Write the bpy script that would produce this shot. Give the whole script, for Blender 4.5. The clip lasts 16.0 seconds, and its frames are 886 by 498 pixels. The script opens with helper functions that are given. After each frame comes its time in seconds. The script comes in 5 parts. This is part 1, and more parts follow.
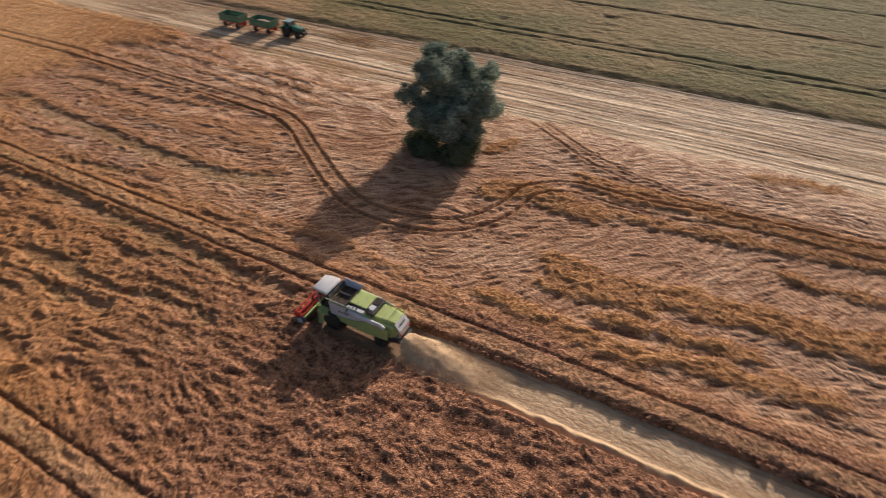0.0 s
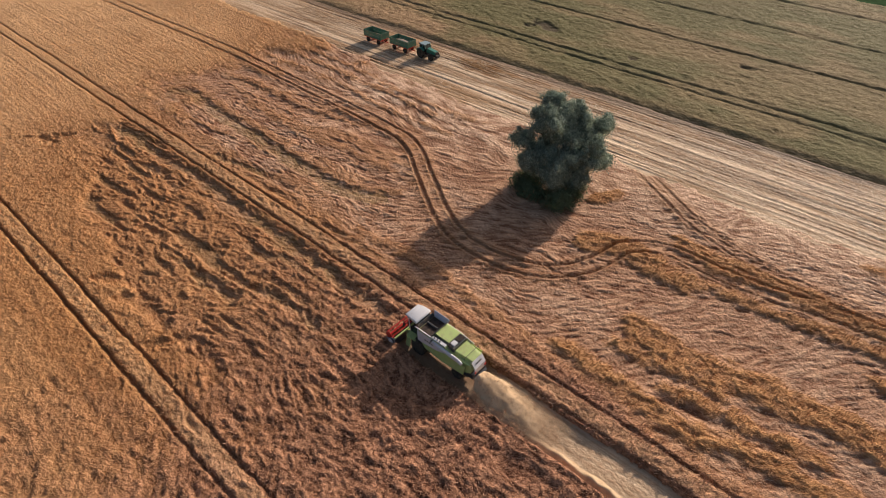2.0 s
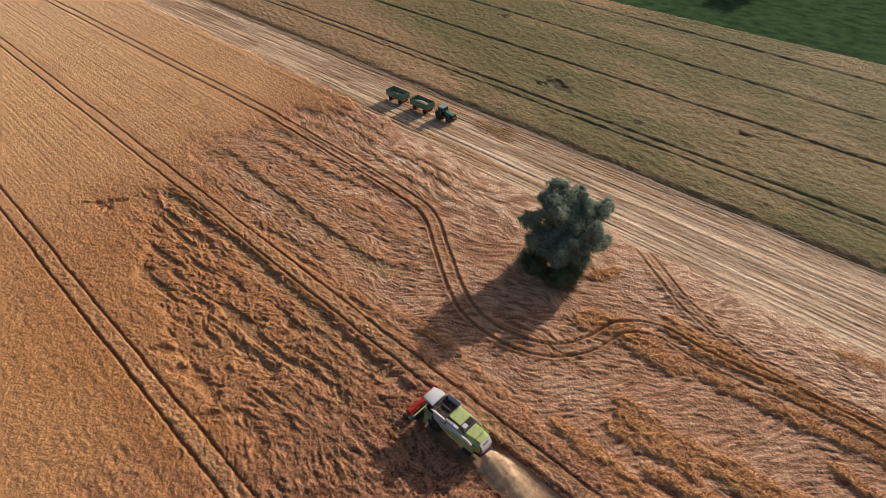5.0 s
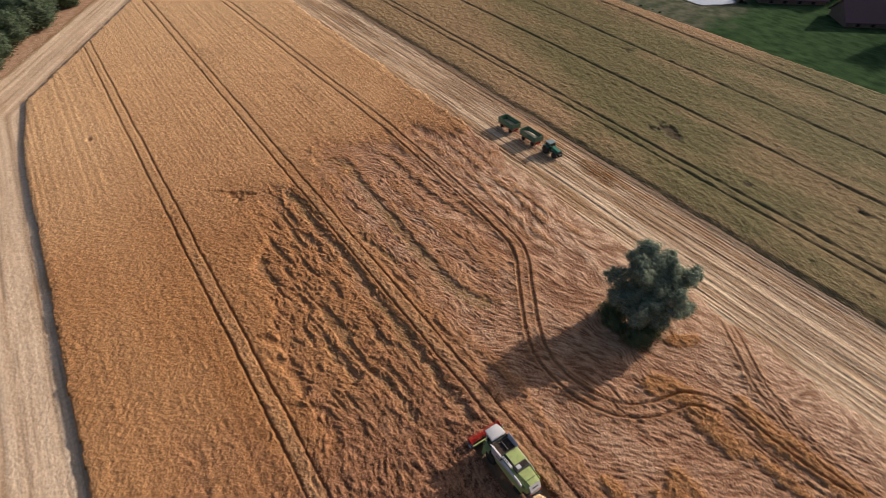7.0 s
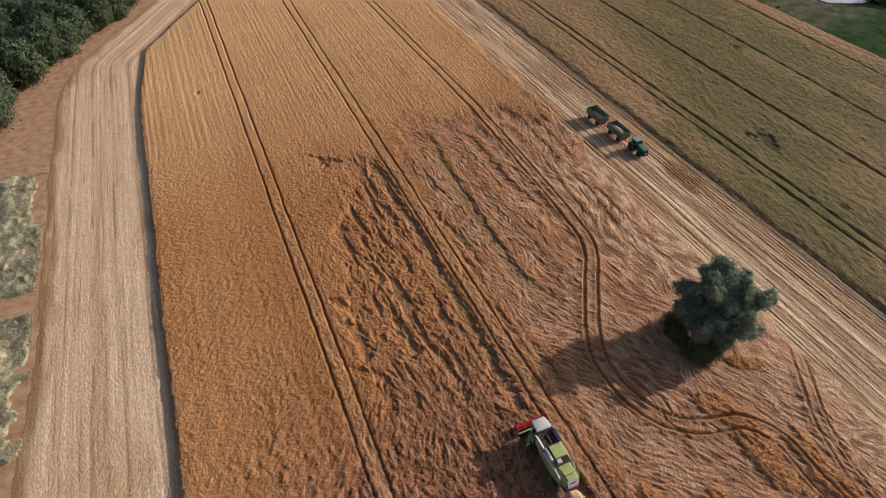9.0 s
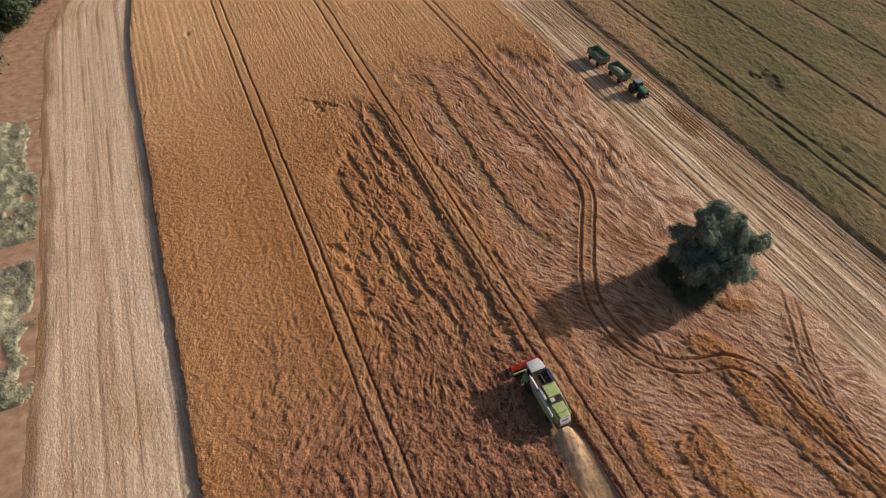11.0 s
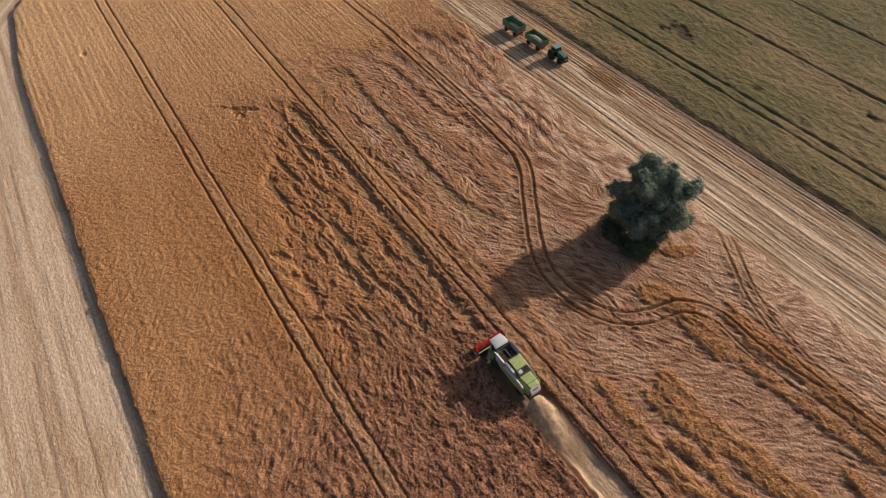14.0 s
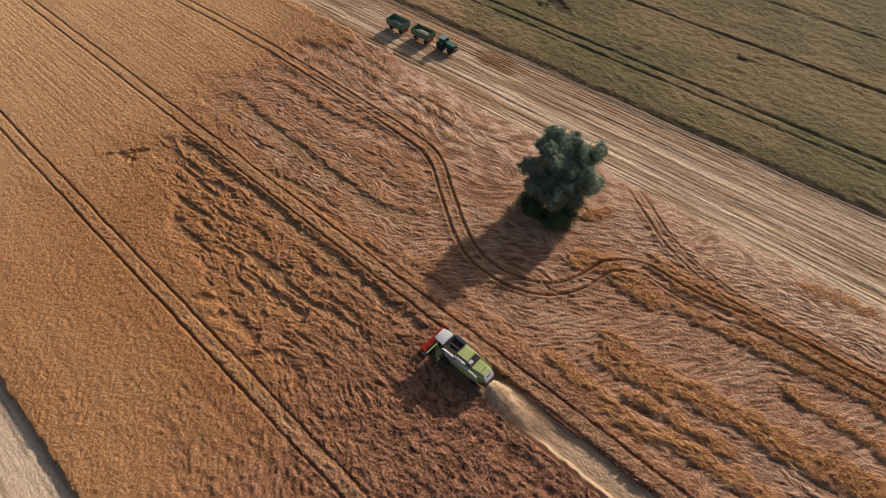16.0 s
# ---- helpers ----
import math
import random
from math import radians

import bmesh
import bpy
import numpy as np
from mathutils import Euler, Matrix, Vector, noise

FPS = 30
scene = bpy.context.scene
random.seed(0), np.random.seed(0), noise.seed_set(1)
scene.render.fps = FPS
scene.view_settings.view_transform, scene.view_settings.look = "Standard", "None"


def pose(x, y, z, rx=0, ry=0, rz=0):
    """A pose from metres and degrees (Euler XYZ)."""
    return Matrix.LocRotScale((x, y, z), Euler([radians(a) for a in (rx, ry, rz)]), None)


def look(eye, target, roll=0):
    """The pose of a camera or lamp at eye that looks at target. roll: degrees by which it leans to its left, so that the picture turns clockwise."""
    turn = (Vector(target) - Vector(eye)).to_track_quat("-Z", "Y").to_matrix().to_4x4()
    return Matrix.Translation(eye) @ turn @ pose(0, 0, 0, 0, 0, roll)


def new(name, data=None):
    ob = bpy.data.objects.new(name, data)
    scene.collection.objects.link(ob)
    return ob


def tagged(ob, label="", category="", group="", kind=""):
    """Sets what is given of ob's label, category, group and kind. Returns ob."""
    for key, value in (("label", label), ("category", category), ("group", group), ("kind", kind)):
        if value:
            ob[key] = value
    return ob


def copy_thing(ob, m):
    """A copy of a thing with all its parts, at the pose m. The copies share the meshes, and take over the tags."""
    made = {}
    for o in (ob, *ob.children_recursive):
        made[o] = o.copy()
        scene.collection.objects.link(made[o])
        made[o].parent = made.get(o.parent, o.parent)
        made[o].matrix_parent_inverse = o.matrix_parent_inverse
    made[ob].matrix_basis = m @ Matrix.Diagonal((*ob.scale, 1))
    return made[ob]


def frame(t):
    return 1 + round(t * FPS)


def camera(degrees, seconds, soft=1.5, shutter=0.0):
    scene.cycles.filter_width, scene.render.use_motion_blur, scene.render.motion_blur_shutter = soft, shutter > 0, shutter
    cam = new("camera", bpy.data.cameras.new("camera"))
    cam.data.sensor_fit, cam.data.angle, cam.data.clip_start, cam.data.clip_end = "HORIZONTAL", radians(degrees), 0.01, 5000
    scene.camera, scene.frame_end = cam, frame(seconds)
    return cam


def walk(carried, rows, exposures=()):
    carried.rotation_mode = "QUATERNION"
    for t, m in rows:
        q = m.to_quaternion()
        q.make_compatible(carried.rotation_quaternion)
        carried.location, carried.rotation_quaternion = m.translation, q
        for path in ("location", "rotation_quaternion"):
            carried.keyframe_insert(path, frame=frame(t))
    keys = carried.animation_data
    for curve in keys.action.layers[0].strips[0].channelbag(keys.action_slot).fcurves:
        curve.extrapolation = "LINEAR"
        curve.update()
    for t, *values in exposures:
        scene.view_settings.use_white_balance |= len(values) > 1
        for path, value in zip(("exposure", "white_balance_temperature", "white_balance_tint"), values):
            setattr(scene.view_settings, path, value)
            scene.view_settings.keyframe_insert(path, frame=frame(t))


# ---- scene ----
cam = camera(75.6, 16.0, soft=0.85, shutter=0.5)
PATH = [
    (0, (0.00, 0.00, 37.96), (39.98, 22.22, -0.87), -1.07),
    (0.5, (0.04, -0.46, 38.38), (36.64, 27.02, -0.41), -0.91),
    (1, (0.01, -0.84, 39.66), (35.01, 28.58, 0.81), -0.76),
    (1.5, (-0.01, -1.09, 41.79), (34.16, 29.25, 2.91), -0.76),
    (2, (0.01, -1.26, 44.28), (33.75, 29.57, 5.40), -0.84),
    (2.5, (0.10, -1.34, 46.69), (33.50, 29.79, 7.76), -0.93),
    (3, (0.22, -1.38, 49.00), (33.42, 29.93, 10.05), -1.02),
    (3.5, (0.33, -1.31, 51.19), (33.30, 30.21, 12.21), -1.12),
    (4, (0.34, -1.25, 53.44), (33.23, 30.40, 14.49), -1.16),
    (4.2, (0.32, -1.25, 54.30), (33.18, 30.45, 15.38), -1.24),
    (6.3, (0.16, -1.47, 62.80), (30.14, 32.96, 23.87), -0.67),
    (6.5, (0.14, -1.57, 63.62), (28.75, 33.89, 24.59), -0.52),
    (7, (0.19, -1.82, 65.58), (25.44, 36.05, 26.48), -0.07),
    (7.5, (0.27, -1.98, 67.20), (22.29, 37.79, 28.03), 0.29),
    (8, (0.20, -1.99, 68.28), (20.65, 38.00, 28.50), 0.41),
    (8.5, (0.02, -1.95, 68.91), (19.09, 37.82, 28.24), 0.56),
    (9, (-0.16, -1.98, 69.24), (17.69, 37.51, 27.74), 0.66),
    (9.5, (-0.18, -1.94, 69.60), (17.37, 36.77, 27.25), 0.63),
    (9.7, (-0.15, -1.96, 69.68), (17.08, 36.61, 27.08), 0.61),
    (11.8, (0.45, -2.46, 69.67), (16.89, 31.50, 23.02), -0.37),
    (12, (0.50, -2.45, 69.66), (17.35, 31.32, 23.01), -0.61),
    (12.5, (0.62, -2.32, 69.62), (18.44, 31.01, 23.02), -1.05),
    (13, (0.58, -2.01, 69.50), (18.96, 31.06, 22.93), -1.25),
    (13.5, (0.50, -1.78, 69.35), (19.61, 30.93, 22.82), -1.53),
    (14, (0.42, -1.64, 69.16), (20.87, 30.29, 22.66), -1.92),
    (14.5, (0.33, -1.58, 69.01), (22.33, 29.32, 22.52), -2.62),
    (15, (0.37, -1.65, 68.86), (24.08, 28.00, 22.39), -3.27),
    (15.5, (0.57, -1.55, 68.65), (25.70, 26.75, 22.09), -3.94),
    (16, (0.82, -1.40, 68.60), (26.93, 25.73, 21.89), -4.31),
]
walk(cam, [(t, look(eye, target, roll)) for t, eye, target, roll in PATH],
     exposures=[(0.0, -0.05), (1.0, 0.08), (3.5, 0.05), (6.5, -0.05), (9.0, -0.22), (12.0, -0.26), (16.0, -0.22)])

# ---- world and sun: low evening sun from +x ----
SUN_UP, SUN_ROT = radians(21.2), radians(90.5)
world = bpy.data.worlds.new("sky")
scene.world = world
world.use_nodes = True
wn = world.node_tree
sky = wn.nodes.new("ShaderNodeTexSky")
sky.sky_type, sky.sun_disc = "NISHITA", False
sky.air_density, sky.dust_density, sky.ozone_density = 0.9, 3.5, 0.8
sky.sun_elevation, sky.sun_rotation = SUN_UP, SUN_ROT
background = wn.nodes["Background"]
background.inputs["Strength"].default_value = 0.095
wn.links.new(sky.outputs[0], background.inputs[0])
sun = new("sun", bpy.data.lights.new("sun", "SUN"))
sun.data.energy, sun.data.angle, sun.data.color = 4.8, radians(0.6), (1.0, 0.885, 0.77)
sun.matrix_world = look((0, 0, 0), (-math.cos(SUN_UP) * math.sin(SUN_ROT), -math.cos(SUN_UP) * math.cos(SUN_ROT), -math.sin(SUN_UP)))


# ---- materials ----
def shader(name, rough=0.8, metal=0.0, gloss=0.5):
    m = bpy.data.materials.new(name)
    m.use_nodes = True
    t = m.node_tree
    b = t.nodes["Principled BSDF"]
    b.inputs["Roughness"].default_value, b.inputs["Metallic"].default_value = rough, metal
    b.inputs["Specular IOR Level"].default_value = gloss
    return m, t, b


def nd(t, kind, **kw):
    n = t.nodes.new("ShaderNode" + kind)
    for k, v in kw.items():
        n.inputs[k.replace("_", " ")].default_value = v
    return n


def mixed(t, fac, a, b, mode="MIX"):
    n = t.nodes.new("ShaderNodeMix")
    n.data_type, n.blend_type = "RGBA", mode
    for slot, v in ((0, fac), (6, a), (7, b)):
        if hasattr(v, "links"):
            t.links.new(v, n.inputs[slot])
        else:
            n.inputs[slot].default_value = v if slot == 0 else (*v, 1)
    return n.outputs[2]


def ramp(t, fac, lo, hi):
    n = t.nodes.new("ShaderNodeMapRange")
    t.links.new(fac, n.inputs[0])
    n.inputs[1].default_value, n.inputs[2].default_value = lo, hi
    return n.outputs[0]


def grain(t, scale, stretch=(1, 1, 1), detail=4.0, warp=0.0, rough=0.6, along=False):
    """Noise in object metres, stretched, for colour and bump."""
    co = t.nodes.new("ShaderNodeTexCoord")
    mp = t.nodes.new("ShaderNodeMapping")
    mp.inputs["Scale"].default_value = stretch
    if along:
        co = t.nodes.new("ShaderNodeCombineXYZ")
        t.links.new(attr(t, "across_rows"), co.inputs[0])
        t.links.new(attr(t, "along_rows"), co.inputs[1])
    t.links.new(co.outputs[0 if along else "Object"], mp.inputs[0])
    n = nd(t, "TexNoise", Scale=scale, Detail=detail, Roughness=rough, Distortion=warp)
    t.links.new(mp.outputs[0], n.inputs["Vector"])
    return n.outputs[0]


def bump(t, b, height, strength, distance):
    n = nd(t, "Bump", Strength=strength, Distance=distance)
    t.links.new(height, n.inputs["Height"])
    t.links.new(n.outputs[0], b.inputs["Normal"])


def attr(t, name):
    n = t.nodes.new("ShaderNodeAttribute")
    n.attribute_name = name
    return n.outputs["Fac"]


def halfway(t, a, b):
    """The mean of two values."""
    n = t.nodes.new("ShaderNodeMath")
    n.operation = "MULTIPLY_ADD"
    mean = t.nodes.new("ShaderNodeMath")
    mean.operation = "ADD"
    t.links.new(a, mean.inputs[0])
    t.links.new(b, mean.inputs[1])
    t.links.new(mean.outputs[0], n.inputs[0])
    n.inputs[1].default_value, n.inputs[2].default_value = 0.5, 0.0
    return n.outputs[0]


def wheat_material():
    m, t, b = shader("ripe_wheat", 0.85, gloss=0.15)
    fine, coarse = grain(t, 2.3, (1, 0.7, 1), 4, rough=0.7), grain(t, 0.07, (1, 0.45, 1), 4)
    sharp = grain(t, 3.4, (1, 0.8, 1), 3, rough=0.7)
    stand = mixed(t, ramp(t, fine, 0.30, 0.70), (0.315, 0.124, 0.048), (0.66, 0.35, 0.156))
    pale = mixed(t, ramp(t, coarse, 0.35, 0.65), (0.56, 0.30, 0.125), (0.40, 0.17, 0.05))
    stand = mixed(t, 0.3, stand, pale)
    # low tufts go near black: shade between them put into the colour
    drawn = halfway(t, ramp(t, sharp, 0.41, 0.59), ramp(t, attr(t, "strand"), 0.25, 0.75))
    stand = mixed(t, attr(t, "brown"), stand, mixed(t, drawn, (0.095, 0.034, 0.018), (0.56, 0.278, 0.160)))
    stand = mixed(t, attr(t, "pale"), stand, mixed(t, ramp(t, fine, 0.3, 0.7), (0.60, 0.345, 0.17), (0.82, 0.535, 0.305)))
    stand = mixed(t, attr(t, "gold"), stand, mixed(t, drawn, (0.33, 0.142, 0.050), (0.63, 0.33, 0.140)))
    # low strands darker, high ones paler: groove shade painted along with straw tone
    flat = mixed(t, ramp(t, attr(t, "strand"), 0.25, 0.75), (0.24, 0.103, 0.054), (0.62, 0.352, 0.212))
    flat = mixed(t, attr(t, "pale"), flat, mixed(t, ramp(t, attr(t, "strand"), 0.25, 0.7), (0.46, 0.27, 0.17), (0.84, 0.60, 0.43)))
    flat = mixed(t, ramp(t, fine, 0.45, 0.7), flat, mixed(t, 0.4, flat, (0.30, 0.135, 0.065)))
    c = mixed(t, attr(t, "lay"), stand, flat)
    c = mixed(t, attr(t, "weed"), c, mixed(t, ramp(t, sharp, 0.35, 0.65), (0.10, 0.075, 0.025), (0.34, 0.27, 0.09)))
    soil_or_shade = mixed(t, ramp(t, fine, 0.3, 0.7), (0.09, 0.042, 0.02), (0.24, 0.115, 0.055))
    c = mixed(t, attr(t, "soil_or_shade"), c, soil_or_shade)
    t.links.new(c, b.inputs["Base Color"])
    bump(t, b, sharp, 1.0, 0.26)
    return m


def stalk_material():
    m, t, b = shader("wheat_stalk", 0.65, gloss=0.3)
    g = t.nodes.new("ShaderNodeNewGeometry")
    stand = mixed(t, g.outputs["Random Per Island"], (0.30, 0.12, 0.04), (0.66, 0.35, 0.14))
    stand = mixed(t, attr(t, "brown"), stand, mixed(t, g.outputs["Random Per Island"], (0.15, 0.055, 0.028), (0.70, 0.39, 0.24)))
    stand = mixed(t, attr(t, "pale"), stand, (0.78, 0.50, 0.26))
    stand = mixed(t, attr(t, "gold"), stand, mixed(t, g.outputs["Random Per Island"], (0.34, 0.148, 0.054), (0.63, 0.33, 0.142)))
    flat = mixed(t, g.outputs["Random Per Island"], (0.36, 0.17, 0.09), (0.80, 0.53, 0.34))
    t.links.new(mixed(t, attr(t, "lay"), stand, flat), b.inputs["Base Color"])
    return m


def stubble_material(name="cut_stubble", dull=0.0, soft=0.0):
    m, t, b = shader(name, 0.75, gloss=0.2)
    rows, thin = grain(t, 0.75, (1, 0.010, 1), 5, rough=0.7, along=True), grain(t, 2.4, (1, 0.02, 1), 3, 0.4, 0.7, along=True)
    fine, patch = grain(t, 2.4, (1.3, 0.7, 1), 4, rough=0.7), grain(t, 0.10, (1, 0.4, 1), 5)
    c = mixed(t, ramp(t, rows, 0.38, 0.62), (0.50, 0.31, 0.175), (0.95, 0.73, 0.51))
    c = mixed(t, soft, c, mixed(t, ramp(t, rows, 0.36, 0.64), (0.72, 0.495, 0.335), (0.98, 0.765, 0.57)))
    c = mixed(t, ramp(t, thin, 0.56, 0.70), c, mixed(t, 0.6, c, (0.28, 0.145, 0.07)))
    c = mixed(t, ramp(t, fine, 0.44, 0.64), c, mixed(t, 0.55 - 0.3 * soft, c, (0.32, 0.175, 0.095)))
    c = mixed(t, ramp(t, patch, 0.54, 0.74), c, mixed(t, 0.7, c, (0.42, 0.21, 0.075)))
    c = mixed(t, attr(t, "gap"), c, mixed(t, 0.7, c, (0.24, 0.125, 0.065)))
    c = mixed(t, attr(t, "rust"), c, mixed(t, ramp(t, fine, 0.35, 0.65), (0.13, 0.056, 0.016), (0.34, 0.165, 0.052)))
    c = mixed(t, attr(t, "verge"), c, mixed(t, ramp(t, fine, 0.35, 0.65), (0.14, 0.088, 0.054), (0.29, 0.19, 0.118)))
    c = mixed(t, dull, c, mixed(t, ramp(t, fine, 0.35, 0.65), (0.20, 0.105, 0.055), (0.44, 0.265, 0.15)))
    # bare earth in wheel tracks; on the swath, painted shade beside the harvester
    c = mixed(t, attr(t, "soil_or_shade"), c, (0.18, 0.095, 0.05))
    t.links.new(c, b.inputs["Base Color"])
    bump(t, b, fine, 1.0, 0.16)
    return m


def unripe_material():
    m, t, b = shader("unripe_grain", 0.85, gloss=0.06)
    fine, coarse = grain(t, 1.9, (1, 0.6, 1), 4, rough=0.7), grain(t, 0.045, (1, 0.4, 1), 4)
    c = mixed(t, ramp(t, fine, 0.32, 0.68), (0.118, 0.100, 0.044), (0.205, 0.172, 0.082))
    c2 = mixed(t, ramp(t, fine, 0.32, 0.68), (0.14, 0.100, 0.050), (0.225, 0.168, 0.086))
    c = mixed(t, ramp(t, coarse, 0.5, 0.75), c, c2)
    c = mixed(t, attr(t, "pale"), c, mixed(t, ramp(t, fine, 0.36, 0.64), (0.30, 0.178, 0.096), (0.46, 0.288, 0.165)))
    c = mixed(t, attr(t, "soil_or_shade"), c, (0.095, 0.068, 0.045))
    t.links.new(c, b.inputs["Base Color"])
    bump(t, b, fine, 1.0, 0.3)
    return m


def two_tone(name, a, b_, scale=3.0, stretch=(1, 1, 1), rough=0.8, bumpy=0.3, dist=0.05, metal=0.0, lo=0.35, hi=0.65, gloss=0.2):
    m, t, b = shader(name, rough, metal, gloss)
    n = grain(t, scale, stretch, 5)
    t.links.new(mixed(t, ramp(t, n, lo, hi), a, b_), b.inputs["Base Color"])
    if bumpy:
        bump(t, b, n, bumpy, dist)
    return m


WHEAT, STALK, STUBBLE, UNRIPE = wheat_material(), stalk_material(), stubble_material(), unripe_material()
def straw_material():
    m, t, b = shader("pale_straw", 0.6, gloss=0.3)
    g = t.nodes.new("ShaderNodeNewGeometry")
    t.links.new(mixed(t, g.outputs["Random Per Island"], (0.62, 0.43, 0.27), (0.95, 0.78, 0.58)), b.inputs["Base Color"])
    return m


STRAW = straw_material()
SOFT_STUBBLE = stubble_material("smooth_stubble", soft=0.62)
FRESH = stubble_material("fresh_stubble", 0.25)
SOIL = two_tone("dry_soil_and_grass", (0.13, 0.085, 0.05), (0.25, 0.17, 0.095), 0.5)


def meadow_material():
    m, t, b = shader("green_crop", 0.9, gloss=0.0)
    n, spread = grain(t, 0.4, (1, 0.55, 1), 6), grain(t, 0.3, detail=5)
    green = mixed(t, ramp(t, n, 0.35, 0.65), (0.030, 0.055, 0.026), (0.062, 0.108, 0.048))
    dry = mixed(t, ramp(t, spread, 0.38, 0.66), (0.085, 0.092, 0.060), (0.205, 0.182, 0.138))
    t.links.new(mixed(t, attr(t, "dry"), green, dry), b.inputs["Base Color"])
    return m


MEADOW = meadow_material()


# ---- numeric helpers for the fields ----
def _hash(ix, iy, seed):
    h = (ix.astype(np.int64) * 374761393 + iy.astype(np.int64) * 668265263 + seed * 2147483647) & 0xFFFFFFFF
    h = ((h ^ (h >> 13)) * 1274126177) & 0xFFFFFFFF
    return ((h ^ (h >> 16)) & 0xFFFF) / 65535.0


def vnoise(x, y, seed=0):
    """Smooth value noise from 0 to 1."""
    ix, iy = np.floor(x), np.floor(y)
    fx, fy = x - ix, y - iy
    fx, fy = fx * fx * fx * (fx * (fx * 6 - 15) + 10), fy * fy * fy * (fy * (fy * 6 - 15) + 10)
    a, b = _hash(ix, iy, seed), _hash(ix + 1, iy, seed)
    c, d = _hash(ix, iy + 1, seed), _hash(ix + 1, iy + 1, seed)
    return (a + (b - a) * fx) * (1 - fy) + (c + (d - c) * fx) * fy


def fbm(x, y, seed=0, octaves=3):
    total, amp, norm = 0.0, 1.0, 0.0
    for k in range(octaves):
        total = total + amp * vnoise(x * 2**k + 17.3 * k, y * 2**k - 9.1 * k, seed + k)
        norm, amp = norm + amp, amp * 0.5
    return total / norm


def step(v, lo, hi):
    s = np.clip((v - lo) / (hi - lo), 0, 1)
    return s * s * (3 - 2 * s)


def spline(points, gap=0.4):
    """Catmull-Rom through a few plan points, sampled about every gap metres."""
    pts = [np.array(q, float) for q in points]
    pts = [2 * pts[0] - pts[1], *pts, 2 * pts[-1] - pts[-2]]
    out = []
    for a, b, c, d in zip(pts, pts[1:], pts[2:], pts[3:]):
        n = max(2, int(np.linalg.norm(c - b) / gap))
        s = np.linspace(0, 1, n, endpoint=False)[:, None]
        out.append(0.5 * (2 * b + (c - a) * s + (2 * a - 5 * b + 4 * c - d) * s**2 + (3 * b - a - 3 * c + d) * s**3))
    return np.concatenate(out)


def distance_to(curve, x, y, reach=6.0):
    """Distance in plan to a sampled curve; far points keep reach."""
    out = np.full(x.shape, reach)
    lo, hi = curve.min(0) - reach, curve.max(0) + reach
    near = np.where((x > lo[0]) & (x < hi[0]) & (y > lo[1]) & (y < hi[1]))
    px, py = x[near], y[near]
    best = np.full(px.shape, reach**2)
    order = np.argsort(py, kind="stable")
    sy = py[order]
    for cx, cy in curve:
        a, b = np.searchsorted(sy, cy - reach), np.searchsorted(sy, cy + reach)
        k = order[a:b]
        best[k] = np.minimum(best[k], (px[k] - cx) ** 2 + (py[k] - cy) ** 2)
    out[near] = np.sqrt(best)
    return out


def groove(d, half, soft):
    return 1 - step(d, half - soft, half + soft)


def grid_mesh(name, xs, ys, height, keep, attrs, material):
    """A field surface over a plan grid; cells whose keep is false at all corners are left out."""
    nx, ny = len(xs), len(ys)
    X, Y = np.meshgrid(xs, ys)
    co = np.stack([X, Y, height], -1).reshape(-1, 3).astype(np.float32)
    idx = np.arange(nx * ny).reshape(ny, nx)
    ok = keep[:-1, :-1] | keep[1:, :-1] | keep[:-1, 1:] | keep[1:, 1:]
    quads = np.stack([idx[:-1, :-1], idx[:-1, 1:], idx[1:, 1:], idx[1:, :-1]], -1)[ok]
    used = np.unique(quads)
    remap = np.full(nx * ny, -1)
    remap[used] = np.arange(len(used))
    quads, co = remap[quads], co[used]
    me = bpy.data.meshes.new(name)
    me.vertices.add(len(co))
    me.vertices.foreach_set("co", co.ravel())
    me.loops.add(quads.size)
    me.loops.foreach_set("vertex_index", quads.ravel().astype(np.int32))
    me.polygons.add(len(quads))
    me.polygons.foreach_set("loop_start", np.arange(0, quads.size, 4, dtype=np.int32))
    me.polygons.foreach_set("use_smooth", np.ones(len(quads), bool))
    me.update(calc_edges=True)
    for key, values in attrs.items():
        a = me.attributes.new(key, "FLOAT", "POINT")
        a.data.foreach_set("value", values.reshape(-1)[used].astype(np.float32))
    me.materials.append(material)
    return new(name, me)


def spans(*parts):
    """Grid coordinates: (from, to, gap) one after another."""
    out = [np.arange(a, b, g) for a, b, g in parts]
    return np.concatenate(out + [[parts[-1][1]]])


# ---- plan of the fields, metres ----
TRAM = (5.66, 29.66)                       # tramlines of the ripe field
BYPASS = spline([(52, 240), (53.2, 200), (54.5, 145), (55.6, 104), (55.2, 78), (54.4, 60), (52.8, 53), (48.2, 46),
                 (43.3, 38.5), (41, 33), (41, 27), (43.2, 22), (47.5, 18.9), (52.5, 17.3), (55.2, 13.5), (55.2, 8), (55.6, 2), (57.0, -7), (58, -40)])
SIDE_TRACK = spline([(69, 23.4), (65.6, 18.2), (62.4, 13.3), (60.4, 8.4), (59.2, 3.4), (58.9, -3), (60, -40)])
